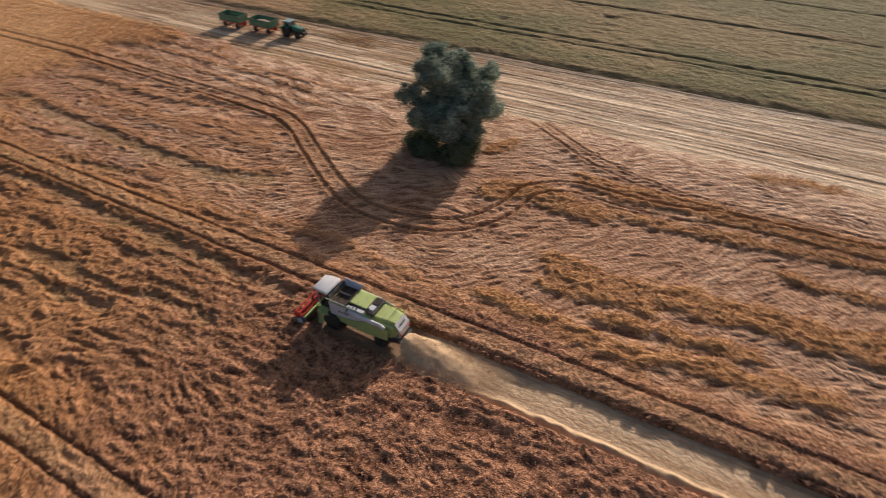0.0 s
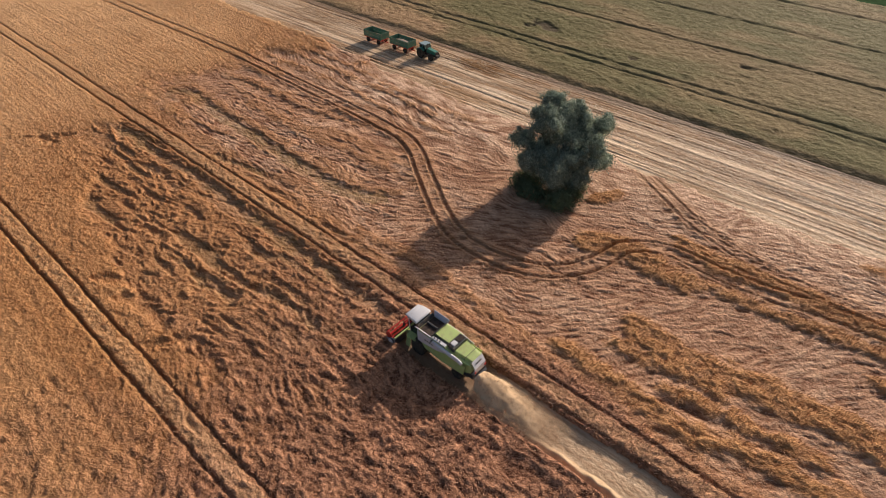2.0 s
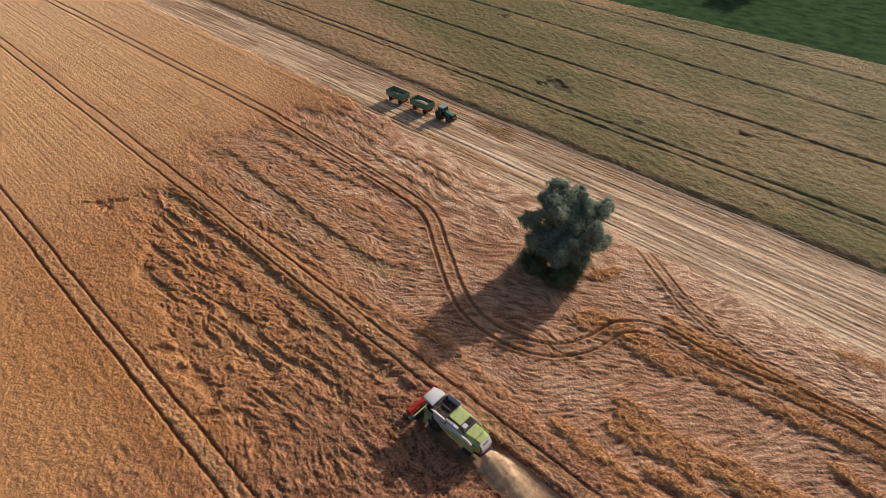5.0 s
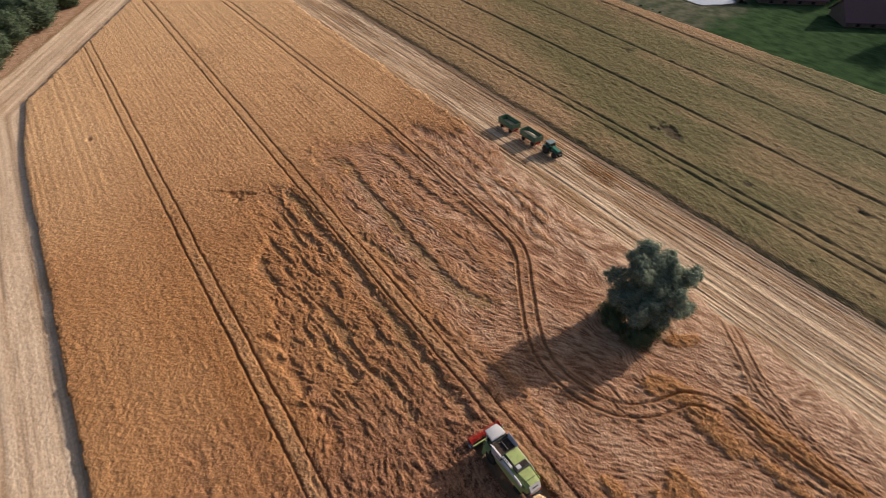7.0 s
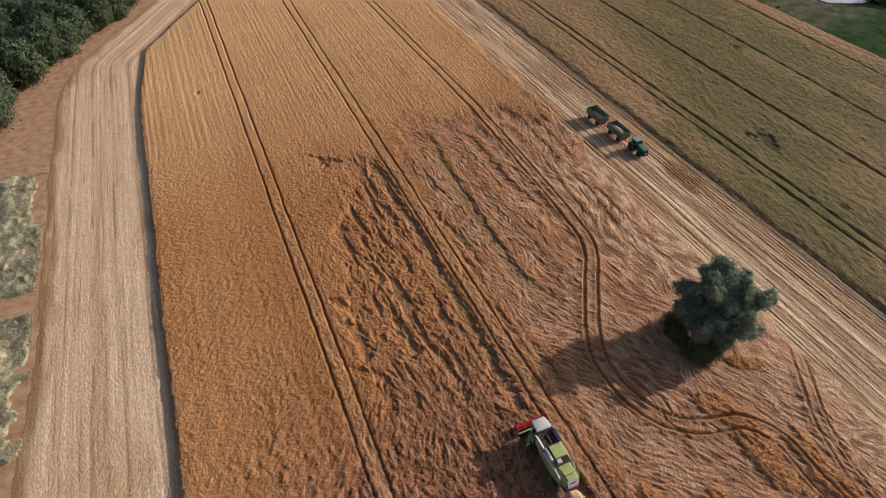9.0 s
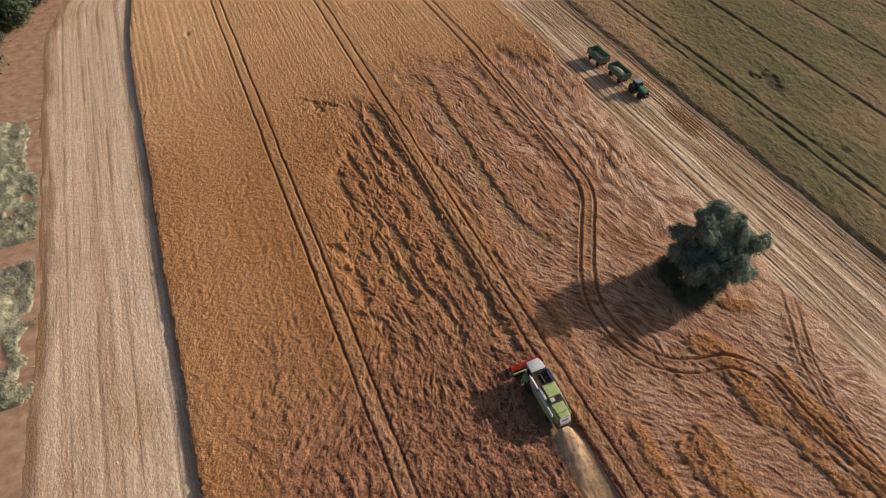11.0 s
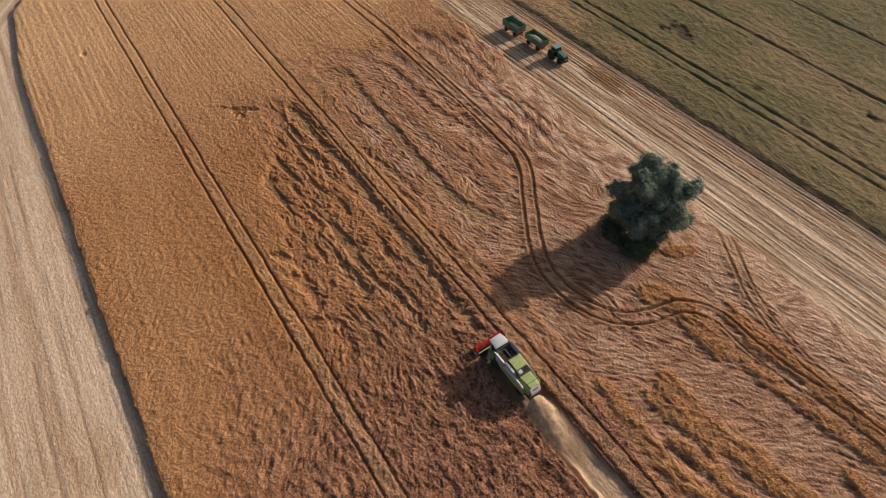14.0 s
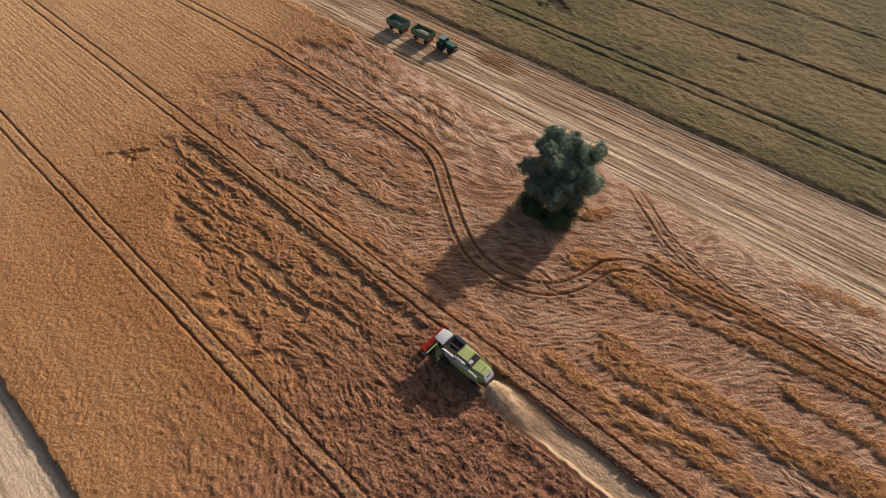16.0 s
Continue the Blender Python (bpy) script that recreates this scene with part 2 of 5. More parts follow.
# lanes where the crop lies low, with the standing crop's shadow in them: plan curves and half width
LANES = [(spline(q), w) for q, w in (
    ([(25.9, 96), (26.4, 88.5), (26.4, 78), (27.2, 69), (26.8, 60), (26.6, 51), (26.7, 45), (26.2, 37), (26.4, 31)], 0.95),
    ([(35.6, 99.2), (40.4, 96.4), (39.2, 85.5), (39.1, 77), (38.4, 66.6), (38.2, 58), (38.5, 51), (40.9, 46.3)], 1.05),
    ([(48.6, 95.6), (49.2, 88.6), (48.9, 80), (49.3, 73), (50.8, 67)], 0.8),
    ([(52.2, 70.7), (52.2, 63.9), (52.2, 56.7), (50.4, 52.5)], 0.7),
    ([(23.4, 78.5), (24.2, 73.7), (23.3, 69.5)], 0.6), ([(31.6, 73), (33.0, 67), (33.5, 62)], 0.7),
    ([(19.6, 44), (20.6, 38.8), (20.2, 35)], 0.6), ([(16.1, 51.8), (17.1, 45)], 0.7))]
CUTS = [(spline(q), w) for q, w in (
    ([(14.2, 100.9), (17, 98), (21, 95.2)], 0.45), ([(16.6, 98), (17.2, 94.5)], 0.4), ([(14.0, 76.2), (17.3, 73.5), (20.2, 71.4)], 0.5),
    ([(16.4, 66.1), (20.4, 63.5), (22.0, 61.1)], 0.6), ([(16.5, 64.5), (16.8, 59.5)], 0.6), ([(8.7, 59.2), (10.1, 56.3), (12.9, 54.6)], 0.55),
    ([(8.9, 54.2), (10.2, 51.1), (9.8, 46.4)], 0.8), ([(7.9, 45.1), (11.2, 42.9), (10.6, 39.1), (9.8, 36.3)], 0.7),
    ([(14.5, 30.5), (17.2, 28.5), (18.0, 26.0)], 0.6), ([(17.2, 57.0), (20.9, 53.3)], 0.5))]


def left_edge(y):
    return -16.3 + 0.5 * (vnoise(y / 22, y * 0, 5) - 0.5) + 0.25 * (vnoise(y / 2.5, y * 0, 6) - 0.5) + 3.0 * step(y, 128, 168)


def right_edge(y):
    return 69.6 + 1.9 * step(y, 76, 84) + 1.6 * (vnoise(y / 6, y * 0, 7) - 0.5) + 1.0 * (vnoise(y / 1.1, y * 0, 17) - 0.5)


def green_edge(y):
    return 87.3 + 0.5 * (vnoise(y / 5, y * 0, 8) - 0.5)


def top_side(x, y):
    """Positive beyond the slanting far end of the ripe field."""
    return (y - 166.0 - (x + 13.0) * 1.8) / 2.06


# strips left standing in the beaten-down part: plan curves and half width
GOLD = [(spline(q), w) for q, w in (
    ([(50.8, 21.2), (52.4, 18), (51.8, 13.5), (51.5, 9.2)], 1.9), ([(57.6, 12.5), (56.9, 8), (57.3, 3), (57.6, -1.5), (57.4, -8), (58.4, -22)], 1.5),
    ([(52.3, 8.8), (52.7, 3), (53.3, -2.5), (54.5, -9), (55.6, -22)], 0.8), ([(41.8, 10.2), (41.2, 4), (42.3, -1), (43, -6), (43.3, -13), (45, -24)], 1.9),
    ([(38.6, 11), (39.4, 6), (39.8, 1)], 1.0), ([(34.8, 15), (34.5, 11), (33.8, 7), (34, 2), (35.3, -4), (36.3, -14)], 1.2),
    ([(36.9, 5), (37.6, 0), (38.6, -8)], 0.8), ([(67.2, -5), (68.2, -9), (68.8, -14)], 0.9), ([(50.2, -9), (50, -14), (50.2, -22)], 0.8), ([(61.5, 24), (58.6, 25.2)], 1.1))]
RIDGES = [(spline(q), w) for q, w in (
    ([(33.9, 44), (34.9, 31), (33.2, 19), (32.7, 13)], 0.8), ([(32.8, 92), (32.6, 75), (32.2, 58), (32.6, 46)], 0.9), ([(37.2, 100.6), (41.9, 97.6), (40.9, 85), (40.8, 76), (40.2, 66), (39.9, 58), (40.3, 51), (42.8, 46)], 0.85),
    ([(45.2, 84), (45.6, 66), (46, 50)], 0.9), ([(59.8, 100), (60.4, 80), (59.1, 68), (58.9, 58), (59.6, 51)], 0.55), ([(64.1, 100), (63.6, 78), (63.2, 66), (62.6, 57)], 0.6), ([(67, 96), (66.8, 80), (65.1, 68), (64.9, 58), (65.8, 49)], 0.5), ([(50.2, 96), (50.7, 88), (50.4, 80), (50.8, 73), (52.3, 67)], 0.7), ([(53.7, 71), (53.7, 64), (53.7, 57), (51.9, 52.3)], 0.6))]

# swath cut by the harvester, behind it
SWATH = (24.1, 28.35, 28.0)


def bend(X, Y):
    """Heading in which the beaten-down crop lies, in radians from +x."""
    west = 1 - step(X, 28, 36)
    swirl = step(fbm(X / 6, Y / 7, 84), 0.60, 0.72)
    base = radians(-62) - radians(18) * west - radians(22) * step(X, 52, 62) * (1 - west) - radians(14) * step(Y, 40, 66) * (1 - west)
    return base + 1.2 * (fbm(X / 12, Y / 12, 81) - 0.5) + (0.9 + 1.8 * swirl) * (1 - 0.55 * step(X, 50, 58) * step(Y, 38, 52)) * (fbm(X / 3.4, Y / 3.8, 82, 2) - 0.5)


def strands():
    """Noise drawn out along the lie of the crop, on a plan raster: thin strands, short tufts and thick bundles, each from 0 to 1."""
    gap = 0.13
    gx, gy = np.arange(-18, 75, gap), np.arange(-34, 112, gap)
    X, Y = np.meshgrid(gx, gy)
    a = bend(X, Y)
    out = []
    for seed, steps, sway in ((91, 5, 0.35), (92, 4, 0.9), (95, 9, 0.30)):
        rnd = np.random.default_rng(seed).random(X.shape)
        rnd = (rnd + np.roll(rnd, 1, 0)) / 2
        rnd = rnd if seed == 91 else (rnd + np.roll(rnd, 1, 1)) / 2
        rnd = rnd + ((0.10 if seed == 91 else 0.5) * fbm(X / 0.7, Y / 0.7, seed, 1) if seed != 92 else 0.45 * fbm(X / 0.5, Y / 0.6, 93, 2))
        heading = a + sway * (fbm(X / 1.8, Y / 2.4, 94) - 0.5) * 2
        total = rnd.copy()
        for way in (1, -1):
            px, py = X.copy(), Y.copy()
            for k in range(steps):
                ix = np.clip(((px + 18) / gap).astype(int), 0, len(gx) - 1)
                iy = np.clip(((py + 34) / gap).astype(int), 0, len(gy) - 1)
                turn = heading[iy, ix]
                px, py = px + way * gap * np.cos(turn), py + way * gap * np.sin(turn)
                total += rnd[np.clip(((py + 34) / gap).astype(int), 0, len(gy) - 1), np.clip(((px + 18) / gap).astype(int), 0, len(gx) - 1)]
        out.append(np.clip(0.5 + 0.25 * (total - total.mean()) / total.std(), 0, 1))
    return out


LONG, SHORT, THICK = strands()


def on_raster(field, X, Y):
    u, v = np.clip((X + 18) / 0.13, 0, field.shape[1] - 2), np.clip((Y + 34) / 0.13, 0, field.shape[0] - 2)
    i, j = u.astype(int), v.astype(int)
    u, v = u - i, v - j
    return (field[j, i] * (1 - u) + field[j, i + 1] * u) * (1 - v) + (field[j + 1, i] * (1 - u) + field[j + 1, i + 1] * u) * v


def along(curves, X, Y, jag, soft=0.3):
    """1 on the given plan curves, fading out at their ragged edges."""
    out = np.zeros_like(X)
    for curve, w in curves:
        out = np.maximum(out, groove(distance_to(curve, X, Y, 5.0) + jag, w, soft))
    return out


def wheat_shape(X, Y):
    """Height, flatness, bare soil and paleness of the ripe crop, and where it stands."""
    wx, wy = X + 2.0 * (fbm(X / 5, Y / 8, 11) - 0.5), Y + 2.4 * (fbm(X / 8, Y / 7, 12) - 0.5)
    edge_n = fbm(X / 5, Y / 9, 13, 4)
    lay = step(X + 8 * (edge_n - 0.5) - 3.5 * step(Y, 58, 66) - 7.5 * step(Y, 74, 82), 7.0, 10.0) * (1 - step(Y + 34 * (edge_n - 0.5) + 0.05 * (X - 40), 88, 106))
    south = (1 - step(Y + 0.45 * X + 14 * (edge_n - 0.5), 28, 56)) * step(X, -17, -4)
    lay = np.maximum(lay, 0.9 * south)
    east = step(X + 5 * (edge_n - 0.5), 30.5, 34.5) * lay            # pressed flat in swirls
    fine = fbm(X / 0.30, Y / 0.36, 30, 2)
    rough = fbm(wx / 0.8, wy / 1.1, 31, 2)
    long, tuft = on_raster(LONG, X, Y), on_raster(SHORT, X, Y)
    bundle = step(X + 0.12 * Y + 8 * (edge_n - 0.5), 50, 60) * step(Y, 14, 34) * (0.8 - 0.4 * step(Y, 68, 88))
    long = long + (on_raster(THICK, X, Y) - long) * bundle
    jag = 1.5 * (fbm(X / 1.3, Y / 1.7, 37, 3) - 0.5) + 0.7 * (tuft - 0.5)
    streak = fbm((wx + 0.06 * wy) / 1.3, wy / 6.0, 24, 3)
    # crop that leans but stands, with low lanes in it
    h_west = 0.62 + 0.20 * (streak - 0.5) + 0.10 * (rough - 0.5) + 0.24 * (tuft - 0.5) + 0.24 * (fine - 0.5)
    lane = 0.75 * step(fbm((X + 0.10 * Y + 0.3 * wx) / 1.35, Y / 7.0, 21, 2) + 0.16 * (tuft - 0.5) + 0.10 * (fine - 0.5), 0.56, 0.68) * step(Y + 20 * (edge_n - 0.5), 26, 46) * (1 - east) * step(X, 8, 12)
    dent = 0.40 * step(fbm(wx / 1.5, wy / 2.6, 25, 2) + 0.10 * (tuft - 0.5), 0.66, 0.76) * lay
    lane = np.maximum(lane, along(LANES, X, Y, jag, 0.45))
    cuts = along(CUTS, X, Y, 1.1 * jag, 0.35)
    h_lane = 0.23 + 0.16 * (long - 0.5) + 0.10 * (fine - 0.5)
    # crop pressed flat, with strips left standing
    h_east = 0.28 + 0.10 * step(Y + 20 * (edge_n - 0.5), 42, 62) * (1 - step(X, 46, 54)) + 0.08 * (fbm(wx / 2.4, wy / 5, 36, 2) - 0.5) + (0.25 - 0.03 * bundle) * (long - 0.5) + 0.06 * (fine - 0.5)
    gold = along(GOLD, X, Y, jag, 0.55) * (0.75 + 0.5 * step(rough, 0.3, 0.6)).clip(0, 1)
    thin = step(fbm((wx + 0.03 * wy) / 1.5, wy / 14.0, 39, 3) + 0.15 * (tuft - 0.5), 0.58, 0.66) * step(Y + 16 * (edge_n - 0.5), 40, 58) * (1 - step(X, 52, 60))
    ridge = np.maximum(0.62 * along(RIDGES, X, Y, 1.3 * jag, 0.5), 0.5 * thin) * east
    up = np.maximum(gold * east, ridge)
    h_up = 0.60 + 0.14 * (rough - 0.5) + 0.22 * (tuft - 0.5) + 0.16 * (fine - 0.5)
    h_lodged = h_west * (1 - east) + (h_east * (1 - up) + h_up * up) * east
    lane = lane * (1 - 0.8 * gold)
    h_lodged = h_lodged + (h_lane - h_lodged) * np.maximum(lane, dent * (1 - east))
    rows = fbm(X / 0.8, Y / 60.0, 33, 3)
    h_stand = 0.84 + 0.09 * (1 - 0.5 * step(Y, 90, 120)) * (rows - 0.5) + 0.04 * (rough - 0.5) + 0.20 * (fine - 0.5) + 0.10 * (tuft - 0.5)
    h = h_stand * (1 - lay) + h_lodged * lay
    h = h - (h - h_lane) * (0.5 + 0.3 * step(Y, 68, 90)) * cuts
    flat = lay * np.maximum((1 - up) * east, 0.6 * lane)
    soil_or_shade = np.zeros_like(h)
    wob = 0.35 * (fbm(X / 3, Y / 5, 41) - 0.5) + 0.24 * (fine - 0.5)
    ragged = 0.35 * (fbm(X / 1.1, Y / 2.2, 42, 2) - 0.5)
    for cx in TRAM:
        band = groove(np.abs(X + wob - cx) + 0.9 * jag * lay, 1.75, 0.3) * lay
        h, flat = h + (0.66 + 0.18 * (tuft - 0.5) + 0.16 * (fine - 0.5) + 0.10 * (rough - 0.5) - h) * 0.9 * band, flat * (1 - 0.75 * band)
        for side in (-1.08, 1.08):
            g = groove(np.abs(X + wob + 0.4 * ragged * lay - cx - side), 0.15, 0.11) * (1 - 0.25 * lay * step(rough, 0.42, 0.6))
            h, soil_or_shade = h - (h - 0.36) * g, np.maximum(soil_or_shade, 0.45 * g)
    tracked = np.zeros_like(h)
    for curve, keep in ((BYPASS, 1 - 0.4 * step(Y, 50, 75) - 0.25 * step(Y, 92, 108)), (SIDE_TRACK, 0.6 + 0.25 * step(Y, 10, 18))):
        half = 1.05 if curve is BYPASS else 0.85
        d = distance_to(curve, X + 0.7 * wob, Y + 0.7 * wob, 5.0)
        bank = np.exp(-(((d - half) / 0.8) ** 2)) * lay
        h = h + (0.22 + 0.16 * (tuft - 0.5)) * bank * (1 - 0.7 * up)
        g = groove(np.abs(d - half), 0.15 + 0.09 * step(Y, 12, 20), 0.14) * keep * (1 - (0.5 - 0.3 * step(Y, 12, 20)) * step(rough, 0.45, 0.6))
        h, soil_or_shade = h - (h - 0.20 + 0.10 * step(Y, 12, 20)) * g, np.maximum(soil_or_shade, (0.2 + 0.15 * step(Y, 12, 20)) * g)
        flat = flat * (1 - 0.45 * bank)
        tracked = np.maximum(tracked, bank * (0.25 if curve is BYPASS else 0.6))
    spot = groove(np.hypot(X + 3.1, Y - 136.4), 0.6, 0.3)
    h = h - 0.6 * spot
    pale = step(Y + 40 * (fbm(X / 30, Y / 40, 46) - 0.5), 60, 140) * (1 - lay) * 0.9
    pale = np.maximum(pale, 0.12 * (1 - lay) * step(fbm(X / 9, Y / 26, 47), 0.5, 0.66))
    pale = np.maximum(pale, 0.75 * flat * step(X + 12 * (edge_n - 0.5) + 4 * step(Y, 40, 60), 54, 66) * (0.35 + 0.65 * long) * (1 - 0.7 * step(Y + 20 * (edge_n - 0.5), 66, 88)))
    pale = np.maximum(pale, 0.25 * flat * step(fbm(X / 4, Y / 5, 48), 0.56, 0.7) * east)
    for cx in TRAM:
        pale = np.maximum(pale, 0.3 * groove(np.abs(X - cx), 0.75, 0.2))
    inside = (X > left_edge(Y)) & (X < right_edge(Y)) & (top_side(X, Y) + 1.0 * (fbm(X / 1.5, Y / 1.5, 44) - 0.5) < 0)
    inside &= ~((X > SWATH[0] + 0.8 * wob) & (X < SWATH[1] + 0.8 * wob) & (Y < SWATH[2]))
    h = np.where(X < 0, h * (0.84 + 0.16 * step(X - left_edge(Y), 0.0, 1.0)), h)
    low = step(right_edge(Y) - X, 0.0, 7.0) * (Y < 82) + (Y >= 82)           # thins out into the cut strip
    h = np.where(X > 60, 0.10 + (h - 0.10) * (0.30 + 0.70 * low), h)
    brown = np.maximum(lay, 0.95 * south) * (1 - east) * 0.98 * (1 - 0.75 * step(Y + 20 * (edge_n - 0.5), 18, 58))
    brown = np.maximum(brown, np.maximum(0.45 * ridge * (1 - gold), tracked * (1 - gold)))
    weed = 0.35 * lane * lay * (1 - step(X, 40, 52)) * (0.4 + 0.6 * step(fbm(X / 3, Y / 6, 49), 0.4, 0.6))
    # strand value follows the height, so the material darkens the hollows with it
    return h, flat, soil_or_shade, pale, inside, lay, tuft + (long - tuft) * np.clip(1.6 * flat, 0, 1), weed, brown, 0.8 * gold * east


def wheat_field():
    xs = spans((-19, 4, 0.22), (4, 72.5, 0.14))
    ys = spans((-32, 106, 0.15), (106, 250, 0.42))
    X, Y = np.meshgrid(xs, ys)
    h, flat, soil_or_shade, pale, inside, _, strand, weed, brown, gold = wheat_shape(X, Y)
    looks = {"lay": flat, "soil_or_shade": soil_or_shade, "pale": pale, "brown": brown, "strand": strand, "weed": weed, "gold": gold}
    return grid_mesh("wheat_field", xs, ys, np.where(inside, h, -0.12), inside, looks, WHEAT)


def blade_mesh(name, base, tip, across, attrs, material):
    """One thin three-cornered blade for each row of base, tip and half width vector."""
    n = len(base)
    co = np.stack([base - across, base + across, tip], 1).reshape(-1, 3).astype(np.float32)
    me = bpy.data.meshes.new(name)
    me.vertices.add(3 * n)
    me.vertices.foreach_set("co", co.ravel())
    me.loops.add(3 * n)
    me.loops.foreach_set("vertex_index", np.arange(3 * n, dtype=np.int32))
    me.polygons.add(n)
    me.polygons.foreach_set("loop_start", np.arange(0, 3 * n, 3, dtype=np.int32))
    me.update(calc_edges=True)
    for key, values in attrs.items():
        a = me.attributes.new(key, "FLOAT", "POINT")
        a.data.foreach_set("value", np.repeat(values, 3).astype(np.float32))
    me.materials.append(material)
    return new(name, me)


def wheat_stalks():
    """Loose ears and stalks over the crop: leaning where it stands, laid in swirls where it is flat."""
    rng = np.random.default_rng(4)
    n = 900000
    Y = -30 + 270 * rng.random(n) ** 1.6
    X = rng.uniform(-17, 71, n)
    h, flat, soil_or_shade, pale, inside, lay, strand, weed, brown, gold = wheat_shape(X, Y)
    ok = inside & (soil_or_shade < 0.2) & (rng.random(n) < np.where(flat > 0.5, 0.75, 1.0) * (0.3 + 0.7 * step(X, -5, 9)) * (1 - step(Y, 110, 225)))
    X, Y, h, flat, pale, lay, brown, gold = (v[ok] for v in (X, Y, h, flat, pale, lay, brown, gold))
    n = len(X)
    turn = bend(X, Y) + rng.normal(0, 0.25, n)
    turn = np.where(rng.random(n) < 0.3 * (1 - flat), rng.uniform(0, 2 * math.pi, n), turn)
    rise = np.where(flat > 0.5, rng.uniform(0.02, 0.16, n), rng.uniform(0.6, 1.3, n) - 0.4 * lay)
    size = np.where(flat > 0.5, rng.uniform(0.35, 0.9, n), rng.uniform(0.25, 0.5, n))
    way = np.stack([np.cos(turn) * np.cos(rise), np.sin(turn) * np.cos(rise), np.sin(rise)], 1)
    base = np.stack([X, Y, h - 0.06], 1)
    across = np.stack([-np.sin(turn), np.cos(turn), rng.normal(0, 0.4, n)], 1) * (0.022 + 0.026 * rng.random(n))[:, None]
    return blade_mesh("wheat_stalks", base, base + way * size[:, None], across, {"lay": flat, "pale": pale, "brown": brown, "gold": gold}, STALK)


def stubble(name, xs, ys, inside, tracks=(), material=STUBBLE):
    X, Y = np.meshgrid(xs, ys)
    h = 0.05 + 0.05 * fbm(X / 0.35, Y / 6, 51, 2) + 0.06 * fbm(X / 0.5, Y / 0.7, 53, 2)
    soil_or_shade = np.zeros_like(h)
    for cx in tracks:
        g = groove(np.abs(X + 0.9 * (fbm(X / 20, Y / 30, 55 + int(cx)) - 0.5) - cx), 0.15, 0.1) * step(fbm(X / 9 + cx, Y / 14, 57), 0.36, 0.5)
        h, soil_or_shade = h - 0.05 * g, np.maximum(soil_or_shade, 0.55 * g)
    extra = {}
    if name == "stubble_swath":
        # stubble beside the harvester darkened: the machine's shade put into the colour
        soil_or_shade = np.maximum(soil_or_shade, 0.8 * step(Y + 3 * (fbm(X / 0.8, Y / 1.5, 106) - 0.5), 15.5, 18.5))
    if name == "stubble_strip":
        drift = 0.8 * (fbm(X / 12, Y / 25, 101) - 0.5)
        lane = 0.7 * fbm((X + drift) / 0.36, Y / 22, 102, 2) + 0.3 * fbm(X / 0.4, Y / 2.5, 107, 2)
        row = step(lane, 0.4, 0.58)
        h = h + 0.09 * (row - 0.5) * step(X, 60, 66)
        east = step(X, 60, 66)
        extra["gap"] = 0.65 * (1 - row) * (0.2 + 0.8 * step(fbm(X / 5, Y / 18, 103), 0.4, 0.6)) * (0.25 + 0.75 * east) * np.where(X > 0, 0.2 + 0.8 * step(X + 3 * (fbm(X / 2, Y / 6, 108) - 0.5), 70.5, 75), 1.0)
        rust = groove(np.hypot((X - 83.0) / 2.6, (Y - 63.5) / 6.5) + 0.9 * (fbm(X / 0.9, Y / 3.5, 58) - 0.5), 1.0, 0.3)
        extra["rust"] = np.maximum(rust, 0.5 * east * step(fbm(X / 1.6, Y / 16, 104, 3) + 0.10 * step(X, 75, 79), 0.52, 0.66))
        extra["verge"] = 0.9 * step(X + 1.8 * (fbm(X / 1.0, Y / 2.5, 105) - 0.5), 84.9, 86.2)
    keep = inside(X, Y)
    if material is SOFT_STUBBLE:
        frayed = X - outer_edge(Y) + 2.2 * (fbm(X / 1.2, Y / 5, 109, 3) - 0.5)
        h = h * (0.25 + 0.75 * step(frayed, 0.0, 2.0))
        extra["rust"] = 0.75 * (1 - step(frayed, 0.0, 3.0))
    return grid_mesh(name, xs, ys, np.where(keep, h, 0.0 if material is SOFT_STUBBLE else -0.05), keep, {"soil_or_shade": soil_or_shade, "across_rows": X, "along_rows": Y, **extra}, material)


